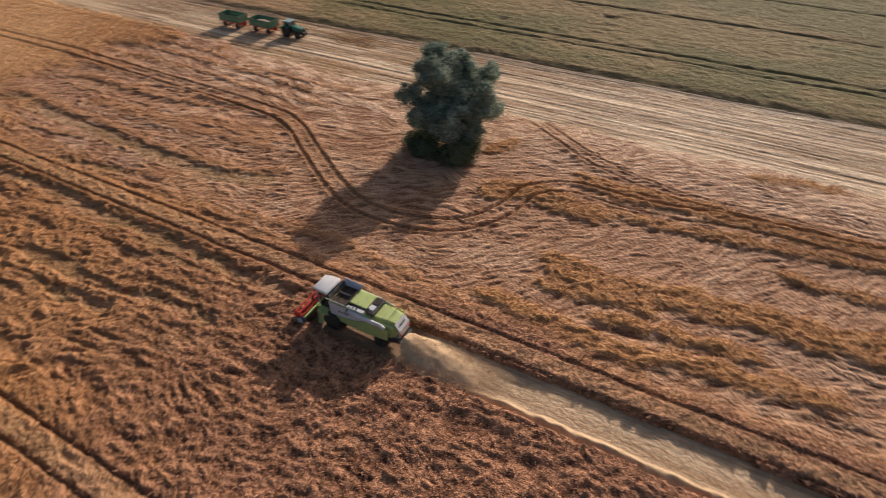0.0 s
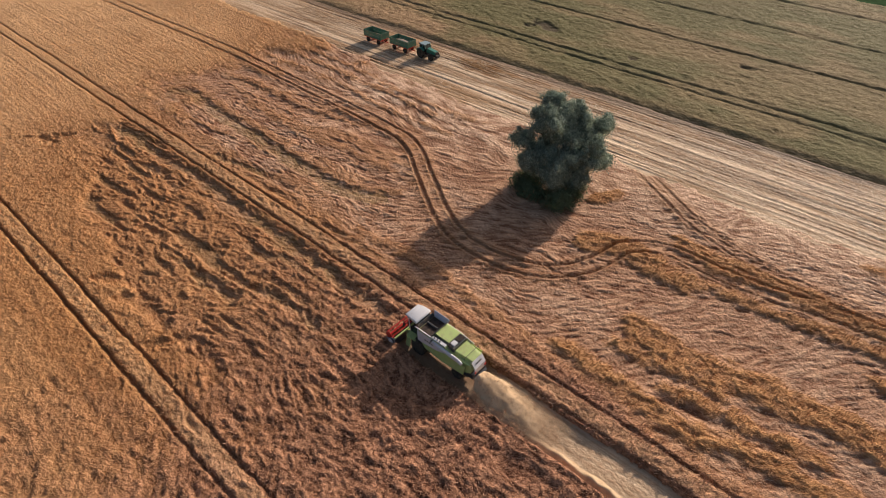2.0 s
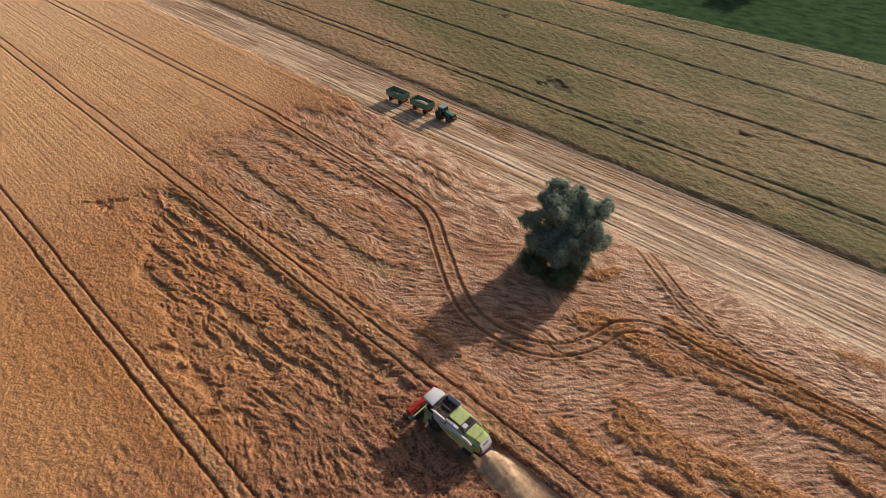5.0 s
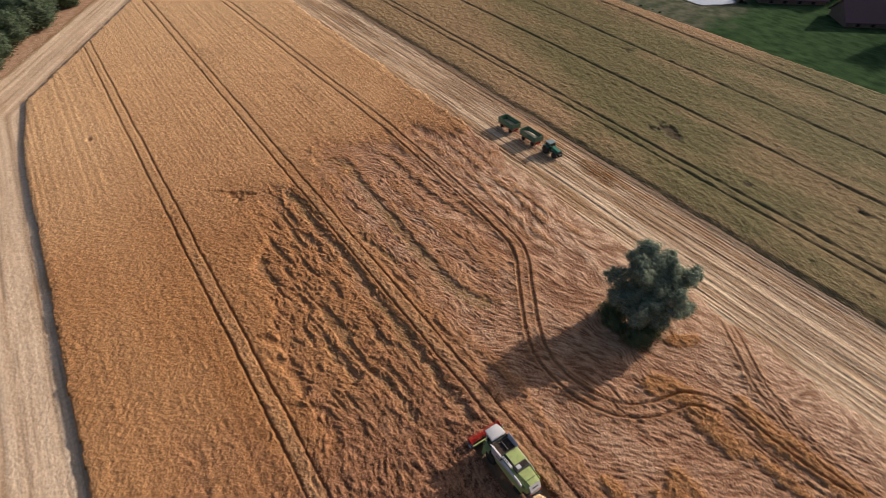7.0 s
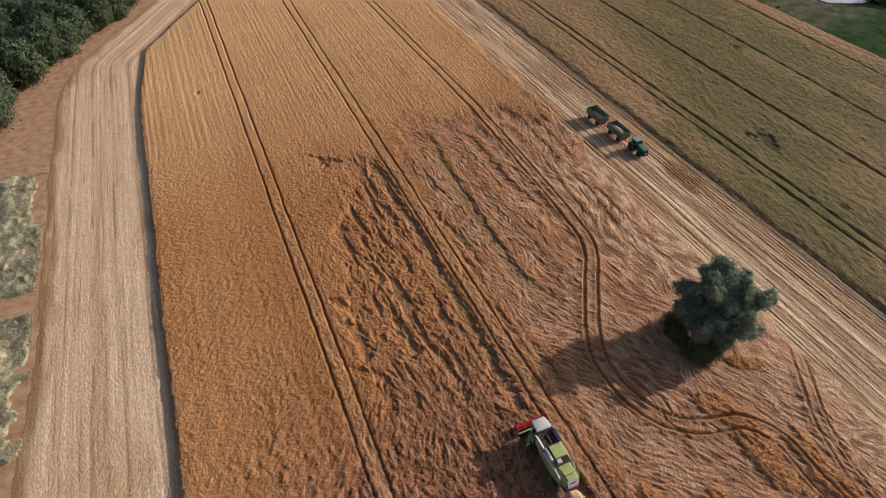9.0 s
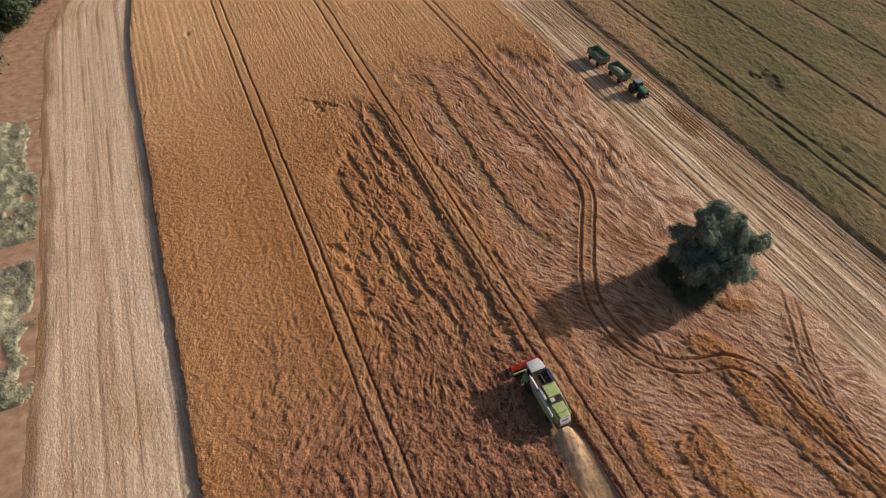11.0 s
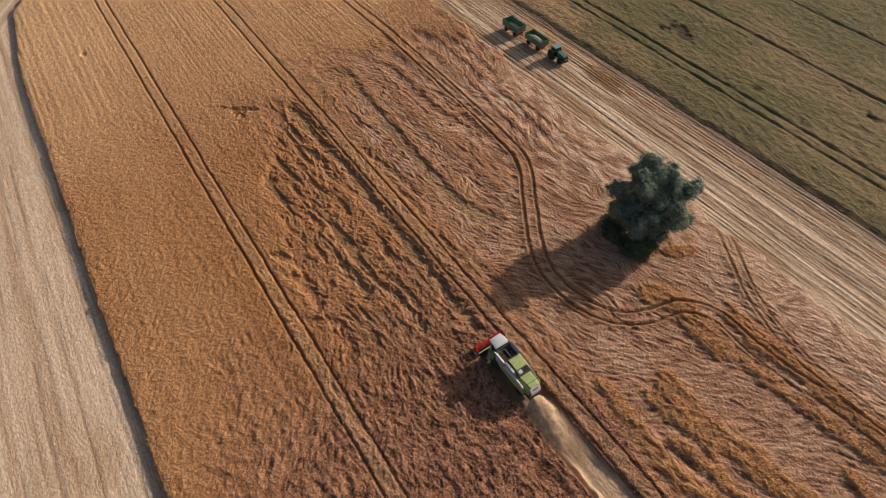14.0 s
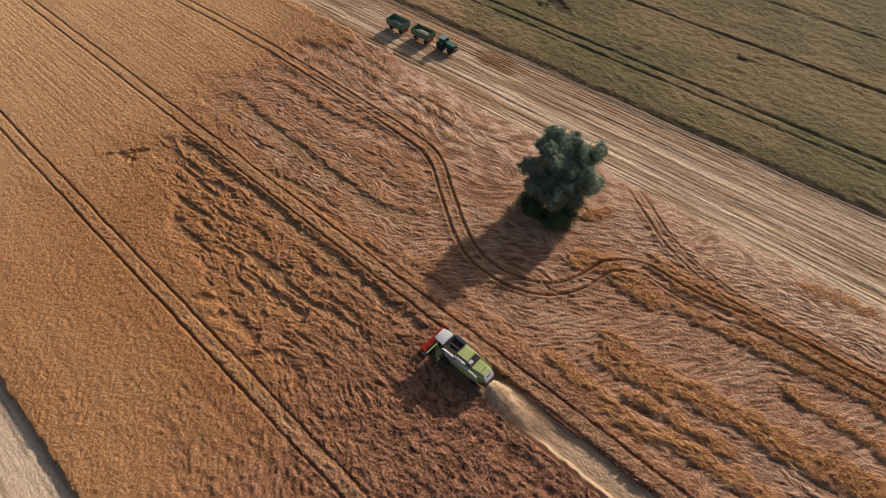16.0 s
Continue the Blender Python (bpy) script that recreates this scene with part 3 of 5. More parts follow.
def unripe_field():
    xs, ys = spans((84, 125, 0.28), (125, 170.5, 0.36)), spans((-40, 270, 0.5))
    X, Y = np.meshgrid(xs, ys)
    h = 0.72 + 0.30 * (fbm(X / 0.8, Y / 1.3, 61, 2) - 0.5) + 0.14 * (fbm(X / 2.4, Y / 3.4, 65, 2) - 0.5) + 0.15 * (fbm(X / 9, Y / 14, 64) - 0.5)
    soil_or_shade = np.zeros_like(h)
    wob = 0.35 * (fbm(X / 5, Y / 8, 66) - 0.5) + 0.25 * (fbm(X / 1.2, Y / 1.2, 67) - 0.5)
    for cx, slant, half in ((100.2, 0.011, 0.36), (97.6, 0.011, 0.27), (119.9, 0.022, 0.42), (138.6, 0.040, 0.34), (158.4, 0.050, 0.46)):
        g = groove(np.abs(X - slant * (Y - 50) + wob - cx), half, 0.22)
        h, soil_or_shade = h - (h - 0.28) * 0.6 * g, np.maximum(soil_or_shade, 0.3 * g)
    for cx, cy, r in ((108.7, 67.6, 1.6), (107.7, 64.8, 1.35), (106.2, 69.6, 0.7), (109.6, 70.0, 0.6), (113.4, 26, 0.55), (137, 105.4, 0.9), (118, 33, 0.5), (104, 44, 0.45), (128, 58, 0.5)):
        g = groove(np.hypot(X - cx, (Y - cy) * 0.7) + 2.4 * (fbm(X / 0.8, Y / 0.8, 68) - 0.5), r, 0.5)
        h, soil_or_shade = h - (h - 0.15) * 0.6 * g, np.maximum(soil_or_shade, 0.85 * g)
    pale = 0.85 * groove(np.hypot((X - 91.5) / 5.5, (Y - 98) / 28) + 0.8 * (fbm(X / 4, Y / 6, 69) - 0.5), 0.8, 0.4)
    pale = np.maximum(pale, 0.9 * step(X - 0.05 * (Y - 100) + 5 * (fbm(X / 6, Y / 12, 70) - 0.5), 154, 166) * step(Y, 62, 100))
    pale = np.maximum(pale, 0.30 * step(fbm(X / 10, Y / 22, 72, 4), 0.52, 0.70))
    # paler with distance: far haze put into the crop colour
    pale = np.maximum(pale, 0.65 * step(Y - 2.2 * (X - 88) + 40 * (fbm(X / 9, Y / 20, 78) - 0.5), 42, 98))
    keep = (X > green_edge(Y)) & (X < 168.6)
    h = 0.12 + (h - 0.12) * step(X - green_edge(Y) + 0.35 * (fbm(X / 0.8, Y / 1.2, 73) - 0.5), -0.1, 1.7)
    h = h * (0.74 + 0.26 * step(X - green_edge(Y), 1.0, 5.0))
    pale = np.maximum(pale, 0.4 * (1 - step(X - green_edge(Y) + 1.5 * (fbm(X / 1.5, Y / 3, 77) - 0.5), 0.6, 2.8)))
    return grid_mesh("unripe_grain_field", xs, ys, np.where(keep, h, -0.1), keep, {"soil_or_shade": soil_or_shade, "pale": pale}, UNRIPE)


def sheet(name, x0, x1, y0, y1, z, material, n=40, amp=0.0):
    xs, ys = np.linspace(x0, x1, n), np.linspace(y0, y1, n)
    X, Y = np.meshgrid(xs, ys)
    return grid_mesh(name, xs, ys, z + amp * (fbm(X / 12, Y / 12, 71) - 0.5), np.ones_like(X, bool), {}, material)


tagged(sheet("ground", -2200, 2200, -2200, 2200, 0.0, SOIL, 60), "dry brown soil and grass around the fields", "ground", kind="structure")
tagged(wheat_field(), "ripe golden wheat field, partly flattened, with wheel tracks", "wheat field", kind="stuff")
tagged(wheat_stalks(), "loose golden wheat stalks and ears over the field", "wheat stalks", kind="stuff")
tagged(unripe_field(), "greenish unripe grain field with dark wheel tracks", "grain field", kind="stuff")
tagged(stubble("stubble_strip", spans((67, 90, 0.14)), spans((-45, 260, 0.5)), lambda x, y: (x > 67.5) & (x < 89.4), (71.3, 72.5, 74.2, 76.4, 77.1, 80.8, 81.7, 83.2, 84.6)),
       "pale cut stubble strip with straw rows", "stubble", kind="stuff")
BEND, TURN = (-8.0, 158.5), radians(29.05)      # where the left strip swings round the end of the field


def bent(ob):
    """Lays a strip (x across, y along) round the bend at the end of the wheat."""
    me = ob.data
    co = np.empty(len(me.vertices) * 3, np.float32)
    me.vertices.foreach_get("co", co)
    co = co.reshape(-1, 3)
    r, v = BEND[0] - co[:, 0], co[:, 1] - BEND[1]
    a = np.clip(v / 17.0, 0, TURN)
    rest = np.maximum(v - 17.0 * TURN, 0)
    co[:, 0] = BEND[0] - r * np.cos(a) + rest * math.sin(TURN)
    co[:, 1] = BEND[1] + r * np.sin(a) + rest * math.cos(TURN) + np.minimum(v, 0)
    me.vertices.foreach_set("co", co.ravel())
    me.update()
    return ob


def outer_edge(y):
    return -34 + 1.2 * (fbm(y / 8, y * 0, 9) - 0.5) - 1.5 * step(70 - y, 0, 40) + 3.5 * step(y, 145, 168)


tagged(bent(stubble("stubble_strip", spans((-38, -11.5, 0.28)), spans((-45, 275, 0.5)), lambda x, y: x > outer_edge(y), (-18.3, -22.4, -24.6, -26.4, -30.2), SOFT_STUBBLE)),
       "pale cut stubble strip bending round the end of the wheat", "stubble", kind="stuff")
def loose_straw(seed, n, x0, x1, y0, y1):
    """Cut straws lying mostly along the rows."""
    rng = np.random.default_rng(seed)
    X, Y = rng.uniform(x0, x1, n), y0 + (y1 - y0) * rng.random(n) ** 1.3
    ok = fbm(X / 1.1, Y / 6, seed) > 0.40
    X, Y = X[ok], Y[ok]
    n = len(X)
    turn = math.pi / 2 + rng.normal(0, 0.55, n)
    way = np.stack([np.cos(turn), np.sin(turn), rng.uniform(-0.05, 0.25, n)], 1)
    base = np.stack([X, Y, rng.uniform(0.10, 0.17, n)], 1)
    side = np.stack([-np.sin(turn), np.cos(turn), rng.normal(0, 0.3, n)], 1) * rng.uniform(0.012, 0.028, (n, 1))
    return blade_mesh("loose_straw", base, base + way * rng.uniform(0.25, 0.6, (n, 1)), side, {}, STRAW)


tagged(loose_straw(61, 50000, 70.5, 85.3, -35, 170), "loose pale straw lying on the stubble", "straw", kind="stuff")
tagged(bent(loose_straw(62, 45000, -33.2, -17.0, -40, 230)), "loose pale straw lying on the stubble beside the wheat", "straw", kind="stuff")
tagged(stubble("stubble_swath", spans((SWATH[0] - 0.6, SWATH[1] + 0.6, 0.2)), spans((-45, SWATH[2] + 0.5, 0.3)), lambda x, y: x > 0, material=FRESH),
       "freshly cut stubble swath with chopped straw", "stubble", kind="stuff")


def meadow():
    xs, ys = spans((168.8, 260, 0.8), (260, 420, 5)), spans((-120, 10, 3), (10, 210, 0.8), (210, 400, 5))
    X, Y = np.meshgrid(xs, ys)
    edge = Y - (103 + 0.25 * (X - 170)) + 20 * (fbm(X / 9, Y / 9, 97, 4) - 0.5)
    dry = step(edge, -6, 10) * (0.65 + 0.35 * fbm(X / 3, Y / 3, 96))
    h = 0.42 + 0.3 * (fbm(X / 12, Y / 12, 71) - 0.5) + 0.12 * fbm(X / 0.9, Y / 3, 74, 2)
    return grid_mesh("green_field", xs, ys, h, X > 0, {"dry": dry}, MEADOW)


tagged(meadow(), "green crop field and rough grass beyond the grain", "green field", kind="stuff")


# ---- building helpers ----
def part(name, bm, material, parent=None, label="", smooth=False):
    """Links a bmesh as one mesh object, under a thing or a part."""
    me = bpy.data.meshes.new(name)
    bmesh.ops.recalc_face_normals(bm, faces=bm.faces[:])
    bm.to_mesh(me)
    bm.free()
    me.materials.append(material)
    if smooth:
        me.polygons.foreach_set("use_smooth", np.ones(len(me.polygons), bool))
    ob = new(name, me)
    ob.parent = parent
    if label:
        ob["label"] = label
    return ob


def empty(name, m, label, category, group=""):
    ob = new(name)
    ob.matrix_world = m
    return tagged(ob, label, category, group)


def box(x0, x1, y0, y1, z0, z1, bevel=0.0, bm=None):
    own = bmesh.new()
    bmesh.ops.create_cube(own, size=1)
    own.transform(Matrix.Translation(((x0 + x1) / 2, (y0 + y1) / 2, (z0 + z1) / 2)) @ Matrix.Diagonal((x1 - x0, y1 - y0, z1 - z0, 1)))
    if bevel:
        bmesh.ops.bevel(own, geom=own.edges[:], offset=bevel, segments=2, affect="EDGES", profile=0.6)
    return joined(bm, own)


def joined(bm, own):
    if bm is None:
        return own
    me = bpy.data.meshes.new("joining")
    own.to_mesh(me)
    own.free()
    bm.from_mesh(me)
    bpy.data.meshes.remove(me)
    return bm


def rod(a, b, r, segments=10, r2=None, bm=None):
    """A round bar from a to b."""
    own = bmesh.new()
    a, b = Vector(a), Vector(b)
    bmesh.ops.create_cone(own, cap_ends=True, segments=segments, radius1=r, radius2=r if r2 is None else r2, depth=(b - a).length)
    own.transform(Matrix.Translation((a + b) / 2) @ (b - a).to_track_quat("Z", "Y").to_matrix().to_4x4())
    return joined(bm, own)


def prism(outline, x0, x1, bevel=0.0, bm=None):
    """A side outline of (y, z), from x0 to x1."""
    own = bmesh.new()
    vs = [own.verts.new((x0, y, z)) for y, z in outline]
    f = own.faces.new(vs)
    ext = bmesh.ops.extrude_face_region(own, geom=[f])
    bmesh.ops.translate(own, vec=(x1 - x0, 0, 0), verts=[v for v in ext["geom"] if isinstance(v, bmesh.types.BMVert)])
    if bevel:
        bmesh.ops.bevel(own, geom=own.edges[:], offset=bevel, segments=2, affect="EDGES", profile=0.6)
    return joined(bm, own)


def lathe(profile, segments=28):
    """Turns (x, r) round the x axis."""
    bm = bmesh.new()
    rings = []
    for x, r in profile:
        rings.append([bm.verts.new((x, r * math.cos(2 * math.pi * k / segments), r * math.sin(2 * math.pi * k / segments))) for k in range(segments)])
    for a, b in zip(rings, rings[1:]):
        for k in range(segments):
            bm.faces.new((a[k], a[(k + 1) % segments], b[(k + 1) % segments], b[k]))
    bm.faces.new(rings[0]), bm.faces.new(rings[-1])
    return bm


def paint(name, color, rough=0.35, dust=0.25, metal=0.0):
    """Lacquer with field dust lying on it."""
    m, t, b = shader(name, rough, metal)
    n = grain(t, 2.2, detail=6)
    t.links.new(mixed(t, ramp(t, n, 0.72 - dust, 0.95), color, (0.34, 0.25, 0.17)), b.inputs["Base Color"])
    b.inputs["Coat Weight"].default_value = 0.2
    return m


LIME = paint("lime_green_paint", (0.46, 0.55, 0.20))
WHITE = paint("white_paint", (0.67, 0.645, 0.66), dust=0.15)
GREY = paint("grey_steel", (0.30, 0.30, 0.32), 0.45, metal=0.3)
# grey flap steel, its pale mauve cast from reflected sky put into the paint
PURPLE = paint("sky_tinted_grey_flap", (0.50, 0.48, 0.55), 0.5)
TANKFLOOR = two_tone("dusty_tank_floor", (0.03, 0.022, 0.02), (0.09, 0.06, 0.045), 3)
DARK = paint("dark_steel", (0.035, 0.035, 0.04), 0.5)
RED = paint("red_paint", (0.55, 0.03, 0.018), dust=0.12)
BLUE = paint("dark_cover_paint", (0.06, 0.06, 0.075))
RUBBER = two_tone("tyre_rubber", (0.022, 0.02, 0.018), (0.10, 0.08, 0.06), 6, rough=0.85)
GREEN = paint("dark_green_paint", (0.035, 0.20, 0.145), 0.4, 0.15)
BOARD = paint("green_side_board", (0.065, 0.185, 0.118), 0.6, 0.28)
YELLOW = paint("cream_rim_paint", (0.80, 0.68, 0.40), dust=0.1)
GRAIN = two_tone("grain_heap", (0.58, 0.42, 0.28), (0.80, 0.64, 0.47), 9, rough=0.9, dist=0.03)
ROOFBLUE = paint("pale_roof", (0.22, 0.30, 0.32), dust=0.1)


def glass_material():
    m, t, b = shader("tinted_glass", 0.05)
    b.inputs["Base Color"].default_value = (0.02, 0.028, 0.03, 1)
    b.inputs["Specular IOR Level"].default_value = 0.8
    return m


GLASS = glass_material()


def wheel(parent, x, y, r, width, rim_paint, tread=18):
    """Tyre with lugs and a dished rim; the outer side faces away from the middle."""
    s = 1 if x > 0 else -1
    h = width / 2
    tyre = part("tyre", lathe([(-h, r * 0.55), (-h, r * 0.86), (-h * 0.8, r * 0.96), (-h * 0.3, r), (h * 0.3, r), (h * 0.8, r * 0.96), (h, r * 0.86), (h, r * 0.60)]),
                RUBBER, smooth=True)
    holder = part("wheel", lathe([(-h * 0.3, r * 0.60), (h * 0.8, r * 0.60), (h * 0.8, r * 0.53), (h * 0.45, r * 0.46), (h * 0.45, r * 0.2), (h * 0.7, r * 0.18), (h * 0.7, 0.02)], 20),
                  rim_paint, parent)
    holder.matrix_local = pose(x, y, r, 0, 0, 0 if s > 0 else 180)
    tyre.parent = holder
    lugs = bmesh.new()
    for k in range(tread):
        for side in (-1, 1):
            a = 2 * math.pi * (k + (0.25 if side > 0 else -0.25)) / tread
            q = box(min(0.03, side * h * 0.95) if side < 0 else 0.03, max(-0.03, side * h * 0.95) if side > 0 else -0.03, -0.035, 0.035, r * 0.97, r * 1.035)
            q.transform(pose(0, 0, 0, math.degrees(a), 0, 0) @ pose(0, 0, 0, 0, 0, side * 18))
            lugs = joined(lugs, q)
    part("tread_lugs", lugs, RUBBER, holder)
    return holder


# ---- the harvester ----
def combine_harvester(m):
    top = empty("combine_harvester", m, "lime green and white combine harvester with red reel, cutting wheat", "combine harvester")
    p = lambda name, bm, mat, label="", smooth=False: part(name, bm, mat, top, label, smooth)  # noqa: E731
    # body
    p("chassis", prism([(-4.0, 0.75), (2.9, 0.75), (3.2, 1.3), (3.0, 1.9), (-4.1, 1.7)], -1.05, 1.05, 0.05), DARK, "dark lower frame and sieve box")
    body = prism([(-3.6, 1.35), (2.4, 1.25), (2.5, 3.25), (-1.3, 3.2), (-2.2, 2.75), (-4.2, 2.65), (-4.45, 2.2), (-4.3, 1.5)], -1.38, 1.38, 0.08)
    for v in body.verts:
        v.co.x *= 1 - 0.07 * max(0.0, -v.co.y - 1.2)
    p("body", body, LIME)
    for s in (-1, 1):
        p("side_panel", prism([(-0.2, 2.1), (2.45, 1.75), (2.5, 3.2), (-1.0, 3.15), (-2.9, 2.78), (-2.7, 2.55), (-1.2, 2.5)], s * 1.39, s * 1.46, 0.02), WHITE, "white upper side panel")
        p("lower_panel", prism([(-3.7, 1.25), (-0.9, 1.05), (1.4, 1.25), (2.2, 1.7), (-0.2, 2.06), (-1.3, 2.45), (-3.9, 2.55)], s * 1.39, s * 1.47, 0.03), LIME, "lime green side cover")
        for k in range(4):
            p("letter_bar", box(s * 1.462 - 0.004, s * 1.462 + 0.004, 0.35 + 0.3 * k, 0.55 + 0.3 * k, 2.42, 2.62), DARK, "dark bar of lettering")
    # cab
    p("cab", prism([(2.55, 1.75), (4.0, 1.75), (4.3, 2.3), (4.15, 3.5), (2.6, 3.5)], -1.0, 1.0, 0.06), GLASS, "dark tinted cab glass")
    for x in (-1.0, 1.0):
        for y0, y1 in ((2.6, 2.6), (3.95, 4.12)):
            p("cab_post", rod((x, y0, 1.75), (x, y1, 3.5), 0.05), WHITE)
    roof = bmesh.new()
    roof = prism([(2.85, 3.5), (4.3, 3.5), (4.62, 3.58), (4.55, 3.72), (3.9, 3.82), (3.0, 3.84), (2.8, 3.7)], -1.18, 1.18, 0.1, roof)
    for v in roof.verts:
        v.co.x *= 1 - 0.16 * max(0.0, v.co.y - 3.6)
    p("cab_roof", roof, WHITE, "rounded white cab roof", True)
    for x in (-0.85, -0.45, 0.45, 0.85):
        p("work_lamp", box(x - 0.11, x + 0.11, 4.52, 4.64, 3.52, 3.64, 0.02), GREY)
    for x in (-1.55, 1.55):
        p("mirror", box(x - 0.12, x + 0.12, 4.3, 4.36, 2.5, 3.1, 0.02), DARK)
        p("mirror_arm", rod((x * 0.64, 4.1, 3.3), (x, 4.33, 3.0), 0.025), DARK)
    p("cab_platform", box(-1.75, 1.4, 2.5, 3.9, 1.62, 1.72, 0.02), LIME)
    for x in (-1.72,):
        p("hand_rail", rod((x, 2.6, 2.6), (x, 3.8, 2.6), 0.025, bm=rod((x, 2.6, 1.7), (x, 2.6, 2.6), 0.025, bm=rod((x, 3.8, 1.7), (x, 3.8, 2.6), 0.025))), LIME)
    lad = bmesh.new()
    for y in (3.2, 3.75):
        lad = rod((-2.0, y, 0.55), (-1.75, y, 1.65), 0.03, bm=lad)
    for k in range(4):
        lad = box(-2.02 + 0.06 * k, -1.82 + 0.06 * k, 3.2, 3.75, 0.6 + 0.3 * k, 0.64 + 0.3 * k, bm=lad)
    p("ladder", lad, LIME)
    # grain tank with its raised flaps
    p("grain_tank", box(-1.15, 1.15, 0.7, 2.4, 3.1, 3.26, 0.02), TANKFLOOR, "dark empty grain tank floor")
    p("tank_wall", prism([(2.40, 3.2), (2.46, 3.2), (2.62, 3.66), (2.56, 3.66)], -1.25, 1.25), DARK, "dark front tank flap")
    p("tank_wall", prism([(0.80, 3.2), (0.86, 3.2), (0.62, 3.62), (0.56, 3.62)], -1.2, 1.2), DARK, "dark rear tank flap")
    for s in (-1, 1):
        flap = prism([(0.70, 3.22), (2.46, 3.22), (2.62, 3.80), (0.45, 3.74)], s * 1.16, s * 1.21)
        for v in flap.verts:
            v.co.x += s * (0.62 if s < 0 else 0.4) * (v.co.z - 3.2) / 0.75
        p("tank_flap", flap, PURPLE, "grey steel tank side flap")
    p("auger_cover", rod((0, 0.95, 3.32), (0, 2.3, 3.32), 0.12), DARK)
    # decks behind
    p("engine_deck", prism([(-1.25, 3.2), (0.70, 3.24), (0.66, 3.44), (-1.2, 3.40)], -0.72, 1.08, 0.05), LIME, "light green engine cover")
    p("cooler_frame", box(-1.0, 1.1, -2.15, -1.25, 2.9, 3.40, 0.04), DARK, "dark cooler screen")
    p("cooler_screen", box(0.1, 0.95, -1.98, -1.38, 3.42, 3.47, 0.01), TANKFLOOR, "dusty dark cooler screen")
    p("air_box", box(-0.75, -0.1, -1.95, -1.4, 3.0, 3.52, 0.05), WHITE, "white air filter box")
    p("exhaust", rod((-1.0, -1.55, 3.0), (-1.0, -1.55, 3.75), 0.09, bm=rod((-1.0, -1.55, 3.7), (-1.0, -1.75, 3.85), 0.075)), DARK)
    hood = prism([(-4.25, 2.62), (-2.1, 2.72), (-2.1, 3.05), (-3.6, 3.0), (-4.3, 2.85)], -0.86, 0.98, 0.06)
    for v in hood.verts:
        v.co.x *= 1 + 0.15 * (v.co.y + 2.1)
    p("rear_hood", hood, LIME, "light green rear hood")
    p("rear_rail", rod((-1.1, -3.6, 3.3), (1.1, -3.6, 3.3), 0.025, bm=rod((-1.1, -3.6, 3.0), (-1.1, -3.6, 3.3), 0.025, bm=rod((1.1, -3.6, 3.0), (1.1, -3.6, 3.3), 0.025))), DARK)
    rear = prism([(-4.3, 2.9), (-4.25, 2.95), (-4.75, 2.3), (-4.72, 1.55), (-4.62, 1.55), (-4.62, 2.25)], -0.86, 0.86, 0.02)
    p("rear_panel", rear, WHITE, "pale slanting rear panel")
    p("rear_grille", prism([(-4.48, 2.71), (-4.56, 2.60), (-4.57, 2.62), (-4.49, 2.73)], -0.45, 0.45), DARK)
    for x in (-0.8, 0.8):
        p("tail_lamp", box(x - 0.12, x + 0.12, -4.80, -4.72, 1.75, 1.95, 0.015), RED, "red tail lamp")
    p("straw_chopper", prism([(-4.7, 1.0), (-3.8, 1.0), (-3.8, 1.6), (-4.6, 1.65)], -1.1, 1.1, 0.04), DARK)
    p("spreader", prism([(-4.9, 0.95), (-4.5, 1.15), (-4.5, 1.25), (-4.92, 1.05)], -1.0, 1.0), DARK)
    # unloading tube folded along the side
    tube = rod((-1.5, 0.35, 2.98), (-1.5, -3.1, 2.86), 0.19, 14)
    tube = rod((-1.5, -3.1, 2.86), (-1.45, -3.5, 2.6), 0.2, 14, 0.17, tube)
    p("unloading_tube", tube, WHITE, "white unloading tube along the side", True)
    p("tube_elbow", rod((-1.5, 0.35, 2.98), (-1.2, 0.6, 2.98), 0.2, 14), DARK)
    for k in range(3):
        p("filler_cap", rod((-1.16, 0.3 - 0.35 * k, 3.3), (-1.16, 0.3 - 0.35 * k, 3.45), 0.08), DARK)
    p("side_gutter", box(-0.98, -0.74, -1.2, 0.6, 3.2, 3.3, 0.02), DARK)
    p("service_ledge", box(-1.34, -0.98, -1.2, 0.62, 3.2, 3.32, 0.03), WHITE, "white ledge beside the engine cover")
    # feeder and header
    p("feeder_house", prism([(2.9, 1.2), (4.9, 0.35), (4.9, 1.0), (3.4, 1.85)], -0.75, 0.75, 0.04), LIME)
    p("header_trough", prism([(4.75, 0.2), (4.75, 1.25), (4.85, 1.25), (4.9, 0.35), (5.9, 0.16), (5.95, 0.1), (4.8, 0.1)], -2.7, 2.7), DARK)
    p("header_beam", box(-2.7, 2.7, 4.68, 4.84, 1.15, 1.32, 0.02), LIME)
    aug = rod((-2.6, 5.15, 0.52), (2.6, 5.15, 0.52), 0.2, 14)
    for k in range(34):
        x = -2.5 + 5.0 * k / 33
        q = bmesh.new()
        bmesh.ops.create_cone(q, cap_ends=True, segments=14, radius1=0.32, radius2=0.32, depth=0.02)
        q.transform(pose(x, 5.15, 0.52, 0, 90, 14 if x < 0 else -14))
        aug = joined(aug, q)
    p("header_auger", aug, DARK)
    for s in (-1, 1):
        p("end_divider", prism([(4.7, 0.08), (4.7, 1.2), (5.2, 1.15), (6.7, 0.2), (6.7, 0.08)], s * 2.70, s * 2.78, 0.01), GREY)
        p("end_shield", box(s * 2.79 - 0.06, s * 2.79 + 0.06, 4.75, 5.5, 0.45, 1.1, 0.04), BLUE, "dark drive cover")
